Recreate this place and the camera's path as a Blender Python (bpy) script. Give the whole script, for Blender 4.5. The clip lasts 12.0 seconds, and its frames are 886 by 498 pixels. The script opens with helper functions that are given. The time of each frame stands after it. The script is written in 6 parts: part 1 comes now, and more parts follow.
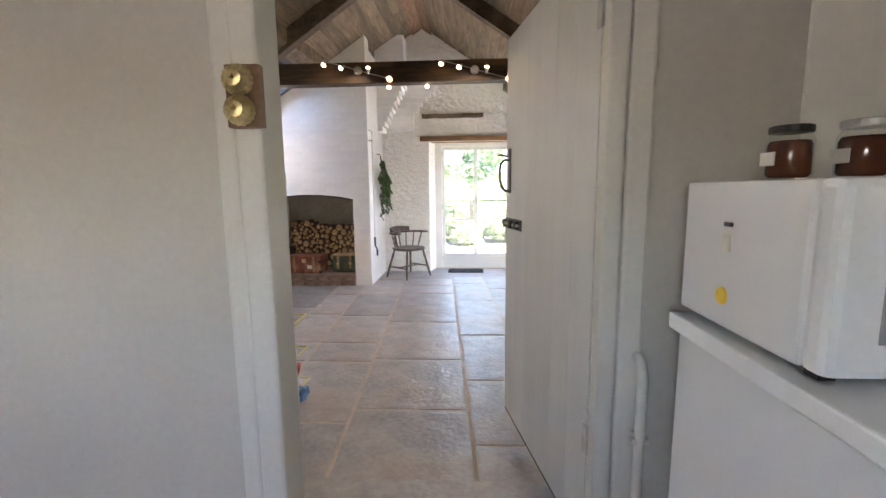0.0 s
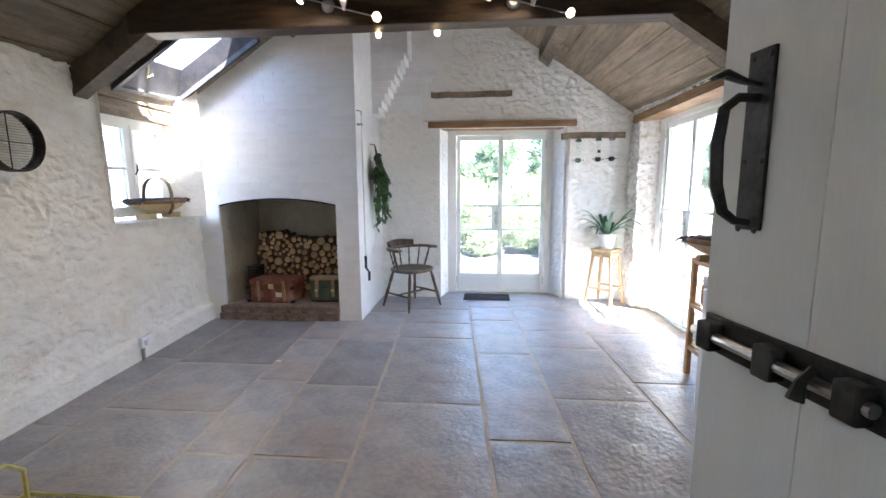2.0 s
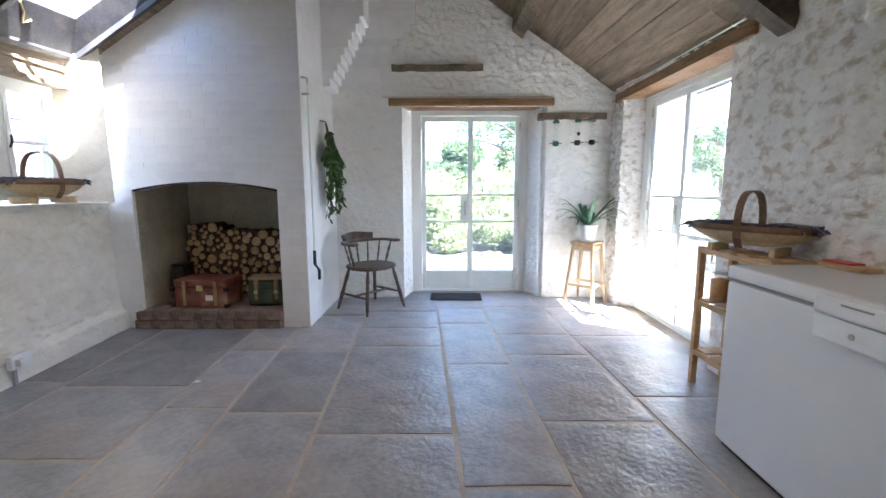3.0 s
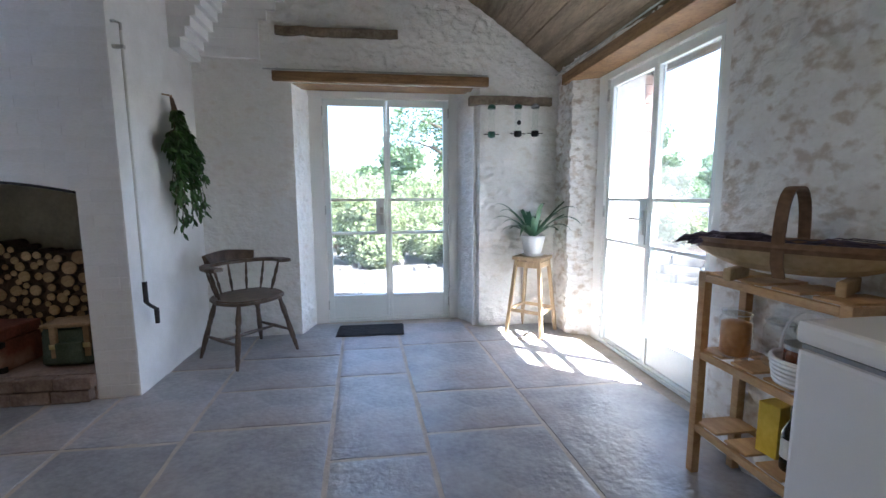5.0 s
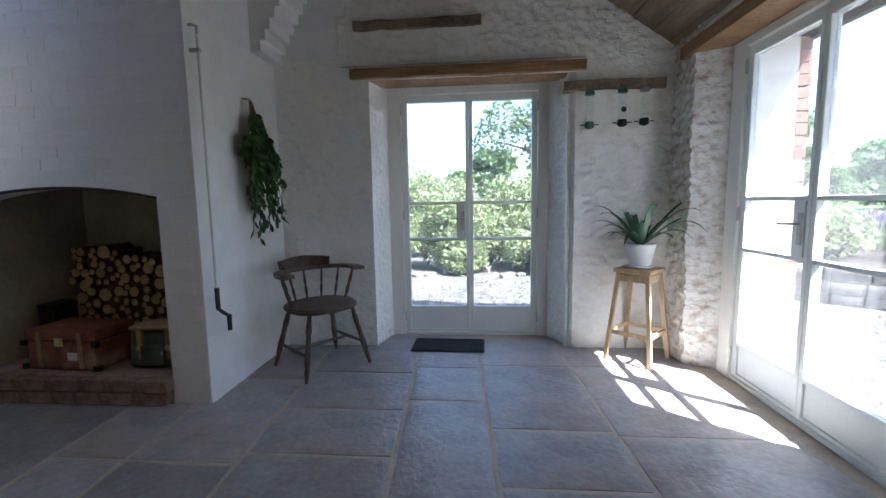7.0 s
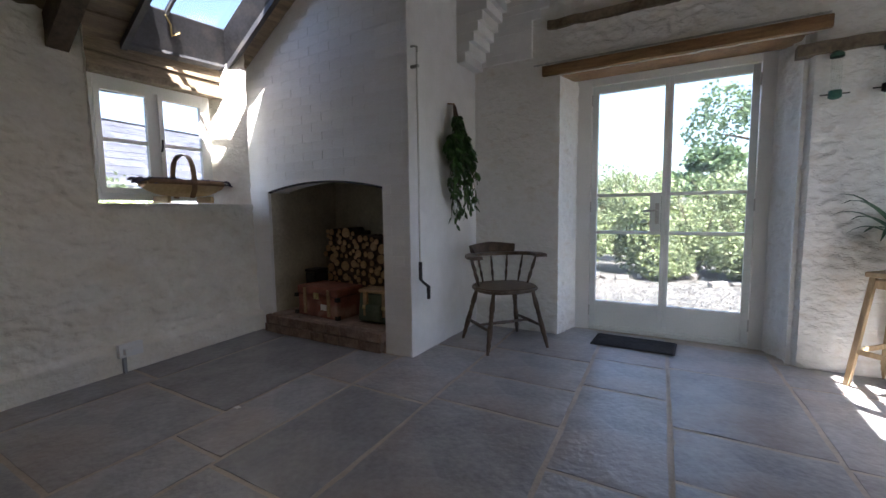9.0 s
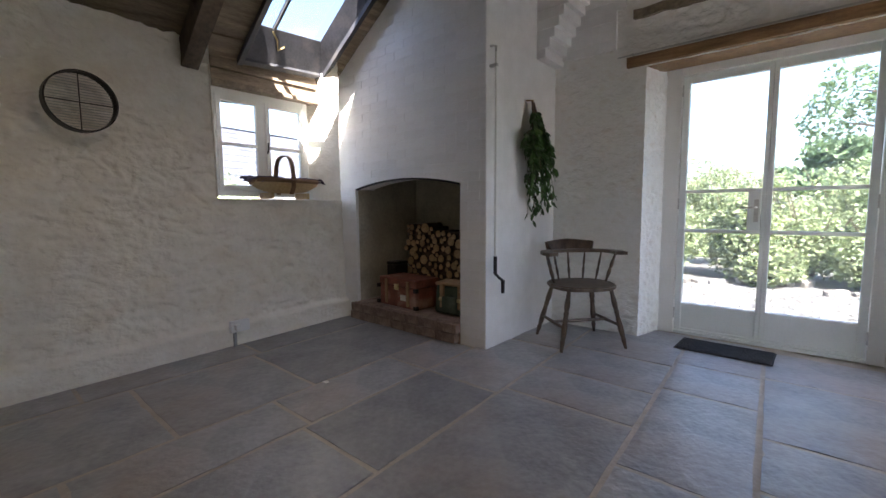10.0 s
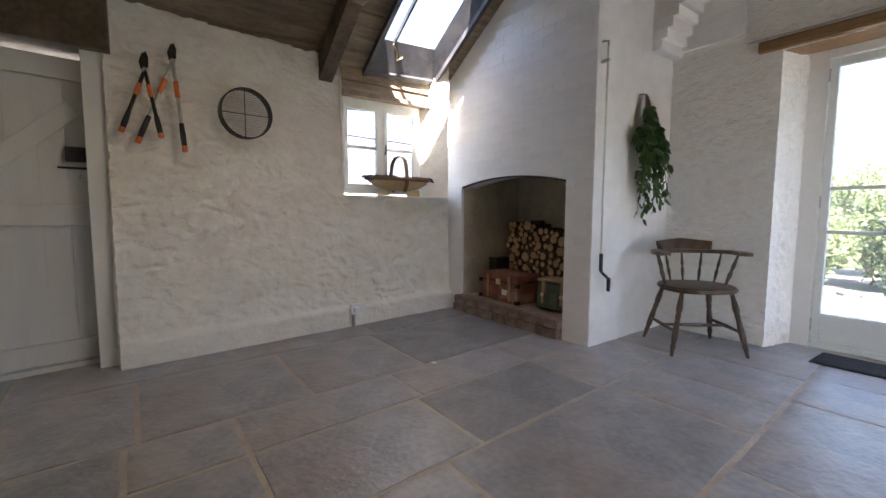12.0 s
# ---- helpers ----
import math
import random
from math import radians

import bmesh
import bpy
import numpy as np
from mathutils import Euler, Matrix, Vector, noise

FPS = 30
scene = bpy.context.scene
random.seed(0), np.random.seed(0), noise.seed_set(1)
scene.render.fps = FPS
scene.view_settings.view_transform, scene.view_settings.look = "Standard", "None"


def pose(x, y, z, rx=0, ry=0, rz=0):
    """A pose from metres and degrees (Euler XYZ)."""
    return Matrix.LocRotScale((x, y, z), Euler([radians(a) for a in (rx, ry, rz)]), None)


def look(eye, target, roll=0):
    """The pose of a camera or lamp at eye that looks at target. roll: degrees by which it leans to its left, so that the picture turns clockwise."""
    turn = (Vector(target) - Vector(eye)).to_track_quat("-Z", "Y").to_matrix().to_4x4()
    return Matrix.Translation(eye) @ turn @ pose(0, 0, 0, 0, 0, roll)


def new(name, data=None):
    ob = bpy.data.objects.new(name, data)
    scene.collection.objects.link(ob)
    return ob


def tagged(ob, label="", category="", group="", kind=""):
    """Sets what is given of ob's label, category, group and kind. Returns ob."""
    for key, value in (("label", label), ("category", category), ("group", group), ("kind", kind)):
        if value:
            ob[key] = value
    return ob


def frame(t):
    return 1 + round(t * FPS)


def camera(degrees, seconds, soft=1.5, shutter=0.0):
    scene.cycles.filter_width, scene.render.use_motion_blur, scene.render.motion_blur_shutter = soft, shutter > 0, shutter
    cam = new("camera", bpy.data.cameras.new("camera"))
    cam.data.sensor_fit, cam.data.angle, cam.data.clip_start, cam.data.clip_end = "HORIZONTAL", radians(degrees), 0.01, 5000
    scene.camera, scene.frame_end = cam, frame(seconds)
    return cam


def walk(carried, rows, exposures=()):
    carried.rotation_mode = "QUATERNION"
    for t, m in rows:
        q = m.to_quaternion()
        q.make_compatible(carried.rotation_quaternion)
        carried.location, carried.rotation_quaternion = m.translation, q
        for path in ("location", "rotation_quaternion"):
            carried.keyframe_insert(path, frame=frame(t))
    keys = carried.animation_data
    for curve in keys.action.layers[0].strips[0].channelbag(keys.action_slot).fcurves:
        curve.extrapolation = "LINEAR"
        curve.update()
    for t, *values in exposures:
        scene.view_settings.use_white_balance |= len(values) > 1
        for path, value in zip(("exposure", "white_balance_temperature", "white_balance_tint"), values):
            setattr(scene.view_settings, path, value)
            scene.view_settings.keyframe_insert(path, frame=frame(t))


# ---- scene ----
cam = camera(92.4, 12.0)
PATH = [
    (0, (1.133, 2.54, 1.386), (1.028, 4.518, 1.11), -0.6),
    (0.5, (1.104, 2.994, 1.41), (0.992, 4.971, 1.128), -0.5),
    (1, (1.069, 3.455, 1.43), (0.947, 5.43, 1.14), -0.5),
    (1.5, (1.062, 3.858, 1.429), (0.913, 5.832, 1.144), -0.5),
    (2, (1.005, 4.217, 1.421), (0.848, 6.191, 1.142), -0.3),
    (2.5, (0.97, 4.479, 1.349), (0.87, 6.457, 1.069), -0.1),
    (3, (0.994, 4.82, 1.263), (0.992, 6.801, 0.985), -0.1),
    (3.5, (1.002, 5.129, 1.275), (1.151, 7.104, 0.993), -0.0),
    (3.7, (1.017, 5.237, 1.291), (1.223, 7.206, 1.004), -0.1),
    (5.3, (1.336, 6.005, 1.221), (1.599, 7.973, 0.979), -0.3),
    (5.5, (1.342, 6.082, 1.225), (1.589, 8.052, 0.985), -0.2),
    (6, (1.325, 6.235, 1.23), (1.5, 8.213, 0.993), -0.2),
    (6.5, (1.32, 6.318, 1.228), (1.373, 8.304, 0.995), -0.3),
    (6.7, (1.347, 6.3, 1.222), (1.316, 8.287, 0.995), -0.6),
    (8.3, (1.448, 6.126, 1.122), (0.734, 7.984, 0.922), -0.9),
    (8.5, (1.449, 6.106, 1.107), (0.659, 7.934, 0.917), -0.7),
    (9, (1.508, 6.109, 1.085), (0.502, 7.827, 0.902), -0.7),
    (9.5, (1.55, 6.077, 1.074), (0.382, 7.69, 0.891), -0.5),
    (10, (1.576, 6.043, 1.059), (0.273, 7.549, 0.875), -0.4),
    (10.5, (1.593, 6.009, 1.046), (0.189, 7.422, 0.865), -0.2),
    (11, (1.606, 5.97, 1.032), (0.116, 7.292, 0.854), -0.1),
    (11.5, (1.621, 5.93, 1.022), (0.068, 7.178, 0.846), 0.1),
    (12, (1.634, 5.892, 1.012), (0.028, 7.071, 0.838), 0.2),
]
EXPOSURES = [(0, 5.65, 6950, 16), (0.5, 5.6, 6600, 15), (1, 5.55, 6250, 14), (2.5, 5.15, 6050, 12), (3.5, 4.85, 5950, 11), (5.3, 4.2, 5850, 11), (6.5, 3.75, 5850, 11), (8.5, 3.4, 6250, 13), (10, 3.9, 6500, 14), (12, 4.5, 6700, 14)]
walk(cam, [(t, look(eye, target, roll)) for t, eye, target, roll in PATH], EXPOSURES)

# ---- world and sun ----
SUN_WAY = Vector((-0.56, 0.41, -1.0)).normalized()
world = bpy.data.worlds.new("sky")
scene.world = world
world.use_nodes = True
wn = world.node_tree
sky = wn.nodes.new("ShaderNodeTexSky")
sky.sky_type, sky.sun_disc = "NISHITA", False
sky.sun_elevation = math.asin(-SUN_WAY.z)
sky.sun_rotation = math.atan2(-SUN_WAY.x, -SUN_WAY.y)
sky.air_density, sky.dust_density = 1.0, 2.5
wn.links.new(sky.outputs[0], wn.nodes["Background"].inputs[0])
wn.nodes["Background"].inputs[1].default_value = 0.15
sun = new("sun", bpy.data.lights.new("sun", "SUN"))
sun.data.energy, sun.data.angle, sun.data.color = 5.0, radians(0.6), (1.0, 0.96, 0.9)
sun.matrix_world = look((0, 0, 20), Vector((0, 0, 20)) + SUN_WAY)

for sx in (0.0, 1.24):
    beam_lamp = new("beam_lamp", bpy.data.lights.new("beam_lamp", "SPOT"))
    beam_lamp.data.energy, beam_lamp.data.color, beam_lamp.data.spot_size, beam_lamp.data.spot_blend, beam_lamp.data.shadow_soft_size = 1.0, (1.0, 0.80, 0.58), radians(150), 0.8, 0.12
    beam_lamp.matrix_world = look((sx, 7.02, 2.62), (sx - 0.3, 6.6, 0.0))


# ---- materials ----
def material(name, dark, light, rough=0.7, scale=6.0, fine=60.0, bump=0.2, depth=0.01, metal=0.0, stretch=(1, 1, 1), grime=None,
             grime_scale=1.5, grime_amount=0.35, per_object=0.0, per_island=0.0, coat=0.0, spec=0.5, stones=0.0, grime_from=0.52, grime_width=0.23):
    """Two tones mixed by coarse and fine noise, larger stains, and relief from the fine noise."""
    m = bpy.data.materials.new(name)
    m.use_nodes = True
    t = m.node_tree
    n, l = t.nodes, t.links
    b = n["Principled BSDF"]
    b.inputs["Roughness"].default_value, b.inputs["Metallic"].default_value = rough, metal
    b.inputs["Specular IOR Level"].default_value = spec
    b.inputs["Coat Weight"].default_value = coat
    co, mp = n.new("ShaderNodeTexCoord"), n.new("ShaderNodeMapping")
    mp.inputs["Scale"].default_value = stretch
    l.new(co.outputs["Object"], mp.inputs["Vector"])
    a, f, g = (n.new("ShaderNodeTexNoise") for _ in range(3))
    for node, s, d in ((a, scale, 5), (f, fine, 4), (g, grime_scale, 6)):
        node.inputs["Scale"].default_value, node.inputs["Detail"].default_value = s, d
        l.new(mp.outputs[0], node.inputs["Vector"])
    mix = n.new("ShaderNodeMix")
    mix.data_type = "RGBA"
    mix.inputs[6].default_value, mix.inputs[7].default_value = (*dark, 1), (*light, 1)
    add = n.new("ShaderNodeMath")
    add.operation = "MULTIPLY_ADD"
    l.new(f.outputs[0], add.inputs[0])
    add.inputs[1].default_value = 0.6
    l.new(a.outputs[0], add.inputs[2])
    ramp = n.new("ShaderNodeMapRange")
    ramp.inputs[1].default_value, ramp.inputs[2].default_value = 0.55, 1.05
    l.new(add.outputs[0], ramp.inputs[0])
    l.new(ramp.outputs[0], mix.inputs[0])
    out = mix.outputs[2]
    if grime:
        gm, gr = n.new("ShaderNodeMix"), n.new("ShaderNodeMapRange")
        gm.data_type = "RGBA"
        gm.inputs[7].default_value = (*grime, 1)
        gr.inputs[1].default_value, gr.inputs[2].default_value, gr.inputs[4].default_value = grime_from, grime_from + grime_width, grime_amount
        l.new(g.outputs[0], gr.inputs[0])
        l.new(gr.outputs[0], gm.inputs[0])
        l.new(out, gm.inputs[6])
        out = gm.outputs[2]
    for amount, node_type, socket in ((per_object, "ShaderNodeObjectInfo", "Random"), (per_island, "ShaderNodeNewGeometry", "Random Per Island")):
        if amount:
            hs, info, mr = n.new("ShaderNodeHueSaturation"), n.new(node_type), n.new("ShaderNodeMapRange")
            mr.inputs[3].default_value, mr.inputs[4].default_value = 1 - amount, 1 + amount
            l.new(info.outputs[socket], mr.inputs[0])
            l.new(mr.outputs[0], hs.inputs["Value"])
            l.new(out, hs.inputs["Color"])
            out = hs.outputs[0]
    l.new(out, b.inputs["Base Color"])
    if bump:
        bp = n.new("ShaderNodeBump")
        bp.inputs["Strength"].default_value, bp.inputs["Distance"].default_value = bump, depth
        high = add.outputs[0]
        if stones:
            vo, warp, vm = n.new("ShaderNodeTexVoronoi"), n.new("ShaderNodeTexNoise"), n.new("ShaderNodeVectorMath")
            vo.feature, vo.inputs["Scale"].default_value = "SMOOTH_F1", stones
            warp.inputs["Scale"].default_value, warp.inputs["Detail"].default_value = stones * 0.8, 3
            vm.operation = "MULTIPLY_ADD"
            vm.inputs[1].default_value = (0.16, 0.16, 0.16)
            l.new(mp.outputs[0], warp.inputs["Vector"])
            l.new(warp.outputs["Color"], vm.inputs[0])
            l.new(mp.outputs[0], vm.inputs[2])
            l.new(vm.outputs[0], vo.inputs["Vector"])
            dn = n.new("ShaderNodeMath")
            dn.operation = "MULTIPLY_ADD"
            dn.inputs[1].default_value = -1.7
            l.new(vo.outputs["Distance"], dn.inputs[0])
            l.new(add.outputs[0], dn.inputs[2])
            high = dn.outputs[0]
        l.new(high, bp.inputs["Height"])
        l.new(bp.outputs[0], b.inputs["Normal"])
    return m


def glass(name, tint=(0.95, 0.98, 0.97), veil=0.0):
    """Pane: straight through, with a Fresnel gloss and a translucent white veil in place of outdoor haze."""
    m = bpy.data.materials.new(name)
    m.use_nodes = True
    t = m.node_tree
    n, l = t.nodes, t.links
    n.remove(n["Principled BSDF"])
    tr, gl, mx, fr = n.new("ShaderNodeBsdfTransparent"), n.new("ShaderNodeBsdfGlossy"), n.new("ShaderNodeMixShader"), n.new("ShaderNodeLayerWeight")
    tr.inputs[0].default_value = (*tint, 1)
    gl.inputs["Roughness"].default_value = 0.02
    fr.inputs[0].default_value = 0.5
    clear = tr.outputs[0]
    if veil:
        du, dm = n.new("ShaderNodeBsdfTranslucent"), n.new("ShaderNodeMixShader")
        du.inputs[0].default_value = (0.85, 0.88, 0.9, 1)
        dm.inputs[0].default_value = veil
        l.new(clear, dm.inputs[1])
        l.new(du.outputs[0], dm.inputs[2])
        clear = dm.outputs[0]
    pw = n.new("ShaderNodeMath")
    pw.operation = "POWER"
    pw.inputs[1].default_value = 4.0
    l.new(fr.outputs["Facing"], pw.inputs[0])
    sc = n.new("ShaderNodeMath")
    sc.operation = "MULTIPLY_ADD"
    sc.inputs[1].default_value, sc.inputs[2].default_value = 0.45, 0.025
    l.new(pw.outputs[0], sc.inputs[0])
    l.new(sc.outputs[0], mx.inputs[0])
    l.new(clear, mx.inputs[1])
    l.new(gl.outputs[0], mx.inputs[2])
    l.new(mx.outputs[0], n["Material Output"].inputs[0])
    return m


def glow(name, colour, strength):
    m = bpy.data.materials.new(name)
    m.use_nodes = True
    b = m.node_tree.nodes["Principled BSDF"]
    b.inputs["Base Color"].default_value = (*colour, 1)
    b.inputs["Emission Color"].default_value = (*colour, 1)
    b.inputs["Emission Strength"].default_value = strength
    return m


WHITEWASH = material("whitewash", (0.79, 0.755, 0.685), (0.89, 0.865, 0.805), 0.92, 7, 36, 0.42, 0.014, stretch=(1, 1, 1.5), grime=(0.66, 0.54, 0.39), grime_scale=2.2, grime_amount=0.30, stones=17.0)
STONE_WHITE = material("limewashed_rubble", (0.80, 0.785, 0.74), (0.90, 0.89, 0.86), 0.94, 9, 44, 0.42, 0.014, stretch=(1, 1, 1.6), grime=(0.55, 0.45, 0.32), grime_scale=9.0, grime_amount=0.42, stones=20.0, grime_from=0.54)
STONE_FLECKED = material("thin_limewash_on_rubble", (0.76, 0.735, 0.69), (0.87, 0.855, 0.825), 0.94, 9, 44, 0.42, 0.014, stretch=(1, 1, 1.4), grime=(0.43, 0.32, 0.21), grime_scale=13.0, grime_amount=0.6, stones=18.0, grime_from=0.50, grime_width=0.15)
BRICK_WHITE = material("white_painted_brick", (0.80, 0.795, 0.78), (0.88, 0.875, 0.865), 0.85, 8, 90, 0.45, 0.008, grime=(0.60, 0.54, 0.45), grime_amount=0.2, per_object=0.03)
PLASTER = material("smooth_plaster", (0.74, 0.72, 0.66), (0.82, 0.80, 0.75), 0.9, 3, 30, 0.12, 0.006, grime=(0.60, 0.55, 0.45), grime_amount=0.15)
LOBBY_TRIM = material("lobby_woodwork_paint", (0.62, 0.60, 0.545), (0.69, 0.665, 0.61), 0.5, 3, 50, 0.08, 0.003, grime=(0.5, 0.45, 0.37), grime_amount=0.15)
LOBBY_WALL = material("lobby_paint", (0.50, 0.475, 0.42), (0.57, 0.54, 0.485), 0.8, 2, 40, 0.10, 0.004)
SOOTED = material("sooted_plaster", (0.40, 0.36, 0.28), (0.62, 0.575, 0.46), 0.95, 4, 40, 0.3, 0.01, grime=(0.30, 0.25, 0.18), grime_amount=0.4)
FLAG = material("flagstone", (0.235, 0.24, 0.255), (0.415, 0.415, 0.43), 0.34, 5, 30, 0.6, 0.014, grime=(0.34, 0.265, 0.22), grime_scale=1.6, grime_amount=0.55, per_object=0.10, grime_from=0.46)
FLAG_DARK = material("slate_flag", (0.175, 0.178, 0.187), (0.31, 0.31, 0.32), 0.40, 4, 30, 0.5, 0.012, grime=(0.30, 0.27, 0.25), grime_amount=0.3, per_object=0.06)
MORTAR = material("sandy_mortar", (0.40, 0.35, 0.295), (0.55, 0.49, 0.425), 0.95, 8, 80, 0.4, 0.006)
HEARTH = material("old_red_brick", (0.13, 0.085, 0.065), (0.31, 0.225, 0.18), 0.9, 9, 60, 0.5, 0.01, grime=(0.42, 0.39, 0.36), grime_amount=0.6, grime_scale=4, per_object=0.15)
OAK = material("dark_oak", (0.018, 0.011, 0.007), (0.085, 0.048, 0.025), 0.55, 5, 40, 0.5, 0.012, stretch=(1, 8, 8))
OAK_UP = material("dark_oak_rafter", (0.04, 0.028, 0.019), (0.16, 0.115, 0.075), 0.7, 5, 30, 0.5, 0.012)
OAK_GREY = material("weathered_oak", (0.10, 0.075, 0.05), (0.30, 0.24, 0.17), 0.85, 6, 40, 0.6, 0.012, stretch=(1, 1, 1))
BOARDS = material("roof_boards", (0.12, 0.088, 0.056), (0.31, 0.24, 0.165), 0.8, 4, 30, 0.4, 0.006, stretch=(6, 0.7, 6), grime=(0.05, 0.035, 0.025), grime_scale=2.0, grime_amount=0.6, per_island=0.22)
RIDGE = material("ridge_boards", (0.16, 0.09, 0.05), (0.34, 0.21, 0.13), 0.75, 5, 30, 0.3, 0.006, stretch=(6, 1, 6))
LINTEL = material("oiled_oak_lintel", (0.16, 0.085, 0.035), (0.34, 0.20, 0.09), 0.6, 5, 40, 0.35, 0.006, stretch=(1, 1, 8))
PINE = material("pine", (0.42, 0.24, 0.10), (0.62, 0.40, 0.20), 0.55, 5, 40, 0.15, 0.003, stretch=(6, 1, 6), per_object=0.06)
BEECH = material("pale_stool_wood", (0.36, 0.25, 0.14), (0.55, 0.41, 0.25), 0.5, 6, 50, 0.15, 0.003, stretch=(6, 6, 1))
CHAIR_WOOD = material("dark_elm", (0.035, 0.022, 0.014), (0.13, 0.085, 0.055), 0.38, 7, 50, 0.15, 0.003, stretch=(3, 3, 1))
PAINT_DOOR = material("greyed_white_paint", (0.60, 0.59, 0.565), (0.67, 0.66, 0.635), 0.45, 3, 60, 0.10, 0.003, stretch=(4, 4, 0.4), grime=(0.5, 0.45, 0.38), grime_amount=0.12)
PAINT_SAGE = material("pale_sage_paint", (0.70, 0.745, 0.73), (0.78, 0.815, 0.80), 0.4, 3, 60, 0.08, 0.002)
PAINT_WHITE = material("white_gloss_paint", (0.74, 0.74, 0.71), (0.82, 0.82, 0.79), 0.4, 3, 60, 0.1, 0.003)
IRON = material("black_iron", (0.012, 0.012, 0.013), (0.05, 0.048, 0.046), 0.45, 20, 120, 0.2, 0.002, metal=0.6)
STEEL = material("brushed_steel", (0.45, 0.45, 0.44), (0.62, 0.62, 0.60), 0.3, 20, 120, 0.05, 0.001, metal=1.0)
BRASS = material("aged_brass", (0.50, 0.38, 0.16), (0.78, 0.66, 0.38), 0.3, 20, 100, 0.05, 0.001, metal=0.9)
ENAMEL = material("white_enamel", (0.76, 0.77, 0.78), (0.80, 0.81, 0.82), 0.25, 2, 200, 0.03, 0.001)
PLASTIC = material("white_plastic", (0.80, 0.81, 0.82), (0.85, 0.86, 0.87), 0.4, 3, 100, 0.03, 0.001)
GREY_PLASTIC = material("grey_window_plastic", (0.30, 0.31, 0.33), (0.42, 0.43, 0.45), 0.25, 3, 100, 0.03, 0.001)
RUBBER = material("black_rubber", (0.012, 0.012, 0.013), (0.04, 0.04, 0.042), 0.7, 20, 120, 0.3, 0.003)
ORANGE = material("orange_grip", (0.65, 0.13, 0.03), (0.85, 0.25, 0.06), 0.5, 10, 80, 0.1, 0.002)
LEATHER_RED = material("worn_red_leather", (0.10, 0.03, 0.018), (0.28, 0.09, 0.05), 0.6, 8, 60, 0.3, 0.004, grime=(0.55, 0.42, 0.32), grime_scale=6, grime_amount=0.5)
CANVAS_GREEN = material("green_canvas", (0.03, 0.05, 0.03), (0.10, 0.13, 0.09), 0.9, 8, 120, 0.3, 0.003)
STRAP = material("tan_leather", (0.22, 0.13, 0.06), (0.42, 0.28, 0.15), 0.6, 8, 60, 0.2, 0.003)
BARK = material("bark", (0.05, 0.035, 0.025), (0.18, 0.12, 0.08), 0.95, 10, 60, 0.6, 0.008)
CUT = material("sawn_log_end", (0.40, 0.25, 0.12), (0.68, 0.48, 0.27), 0.85, 14, 90, 0.2, 0.003, per_object=0.2)
LEAF = material("glossy_leaf", (0.022, 0.06, 0.016), (0.075, 0.16, 0.04), 0.4, 8, 40, 0.1, 0.002, per_island=0.4)
LEAF_POT = material("houseplant_leaf", (0.03, 0.09, 0.05), (0.09, 0.20, 0.11), 0.35, 8, 40, 0.1, 0.002, per_island=0.25)
SHRUB = material("shrub_leaf", (0.20, 0.245, 0.11), (0.40, 0.45, 0.24), 0.55, 4, 30, 0, 0.01, per_island=0.45)
SHRUB_DARK = material("tree_leaf", (0.09, 0.14, 0.065), (0.21, 0.29, 0.135), 0.55, 4, 30, 0, 0.01, per_island=0.4)
LAVENDER = material("lavender_bloom", (0.20, 0.145, 0.31), (0.40, 0.32, 0.53), 0.8, 6, 40, 0, 0.01, per_island=0.3)
LAVENDER_DRY = material("dried_lavender", (0.035, 0.03, 0.045), (0.13, 0.11, 0.17), 0.9, 8, 40, 0, 0.01, per_island=0.4)
POT = material("white_ceramic", (0.72, 0.72, 0.70), (0.80, 0.80, 0.78), 0.3, 4, 60, 0.05, 0.001)
SOIL = material("potting_soil", (0.02, 0.015, 0.01), (0.07, 0.05, 0.035), 0.95, 20, 100, 0.6, 0.01)
TRUG = material("trug_willow", (0.42, 0.29, 0.14), (0.64, 0.48, 0.27), 0.6, 6, 50, 0.15, 0.003)
TRUG_RIM = material("trug_chestnut", (0.11, 0.06, 0.03), (0.26, 0.15, 0.08), 0.6, 8, 50, 0.25, 0.003)


def leafy(m, share=0.4):
    """Let a leaf's material pass some of the light that falls on its other side."""
    t = m.node_tree
    n, l = t.nodes, t.links
    b = n["Principled BSDF"]
    tr, mx, out = n.new("ShaderNodeBsdfTranslucent"), n.new("ShaderNodeMixShader"), n["Material Output"]
    l.new(b.inputs["Base Color"].links[0].from_socket, tr.inputs["Color"])
    mx.inputs[0].default_value = share
    l.new(b.outputs[0], mx.inputs[1])
    l.new(tr.outputs[0], mx.inputs[2])
    l.new(mx.outputs[0], out.inputs["Surface"])


leafy(SHRUB)
leafy(SHRUB_DARK)
GRAVEL = material("pale_gravel", (0.055, 0.051, 0.044), (0.25, 0.235, 0.212), 0.95, 10, 30, 0.9, 0.06, grime=(0.20, 0.175, 0.14), grime_scale=0.6, grime_amount=0.4)
GARDEN_STONE = material("garden_stone", (0.12, 0.11, 0.10), (0.30, 0.27, 0.235), 0.95, 6, 40, 0.5, 0.02, per_object=0.2)
RED_BRICK = material("red_brick", (0.27, 0.14, 0.105), (0.42, 0.26, 0.21), 0.9, 7, 60, 0.4, 0.006, per_object=0.15)
SLATE = material("roof_slate", (0.06, 0.06, 0.072), (0.14, 0.14, 0.165), 0.7, 5, 30, 0.2, 0.01, per_island=0.2)
RENDER = material("white_render", (0.62, 0.60, 0.56), (0.75, 0.73, 0.70), 0.9, 3, 40, 0.2, 0.01)
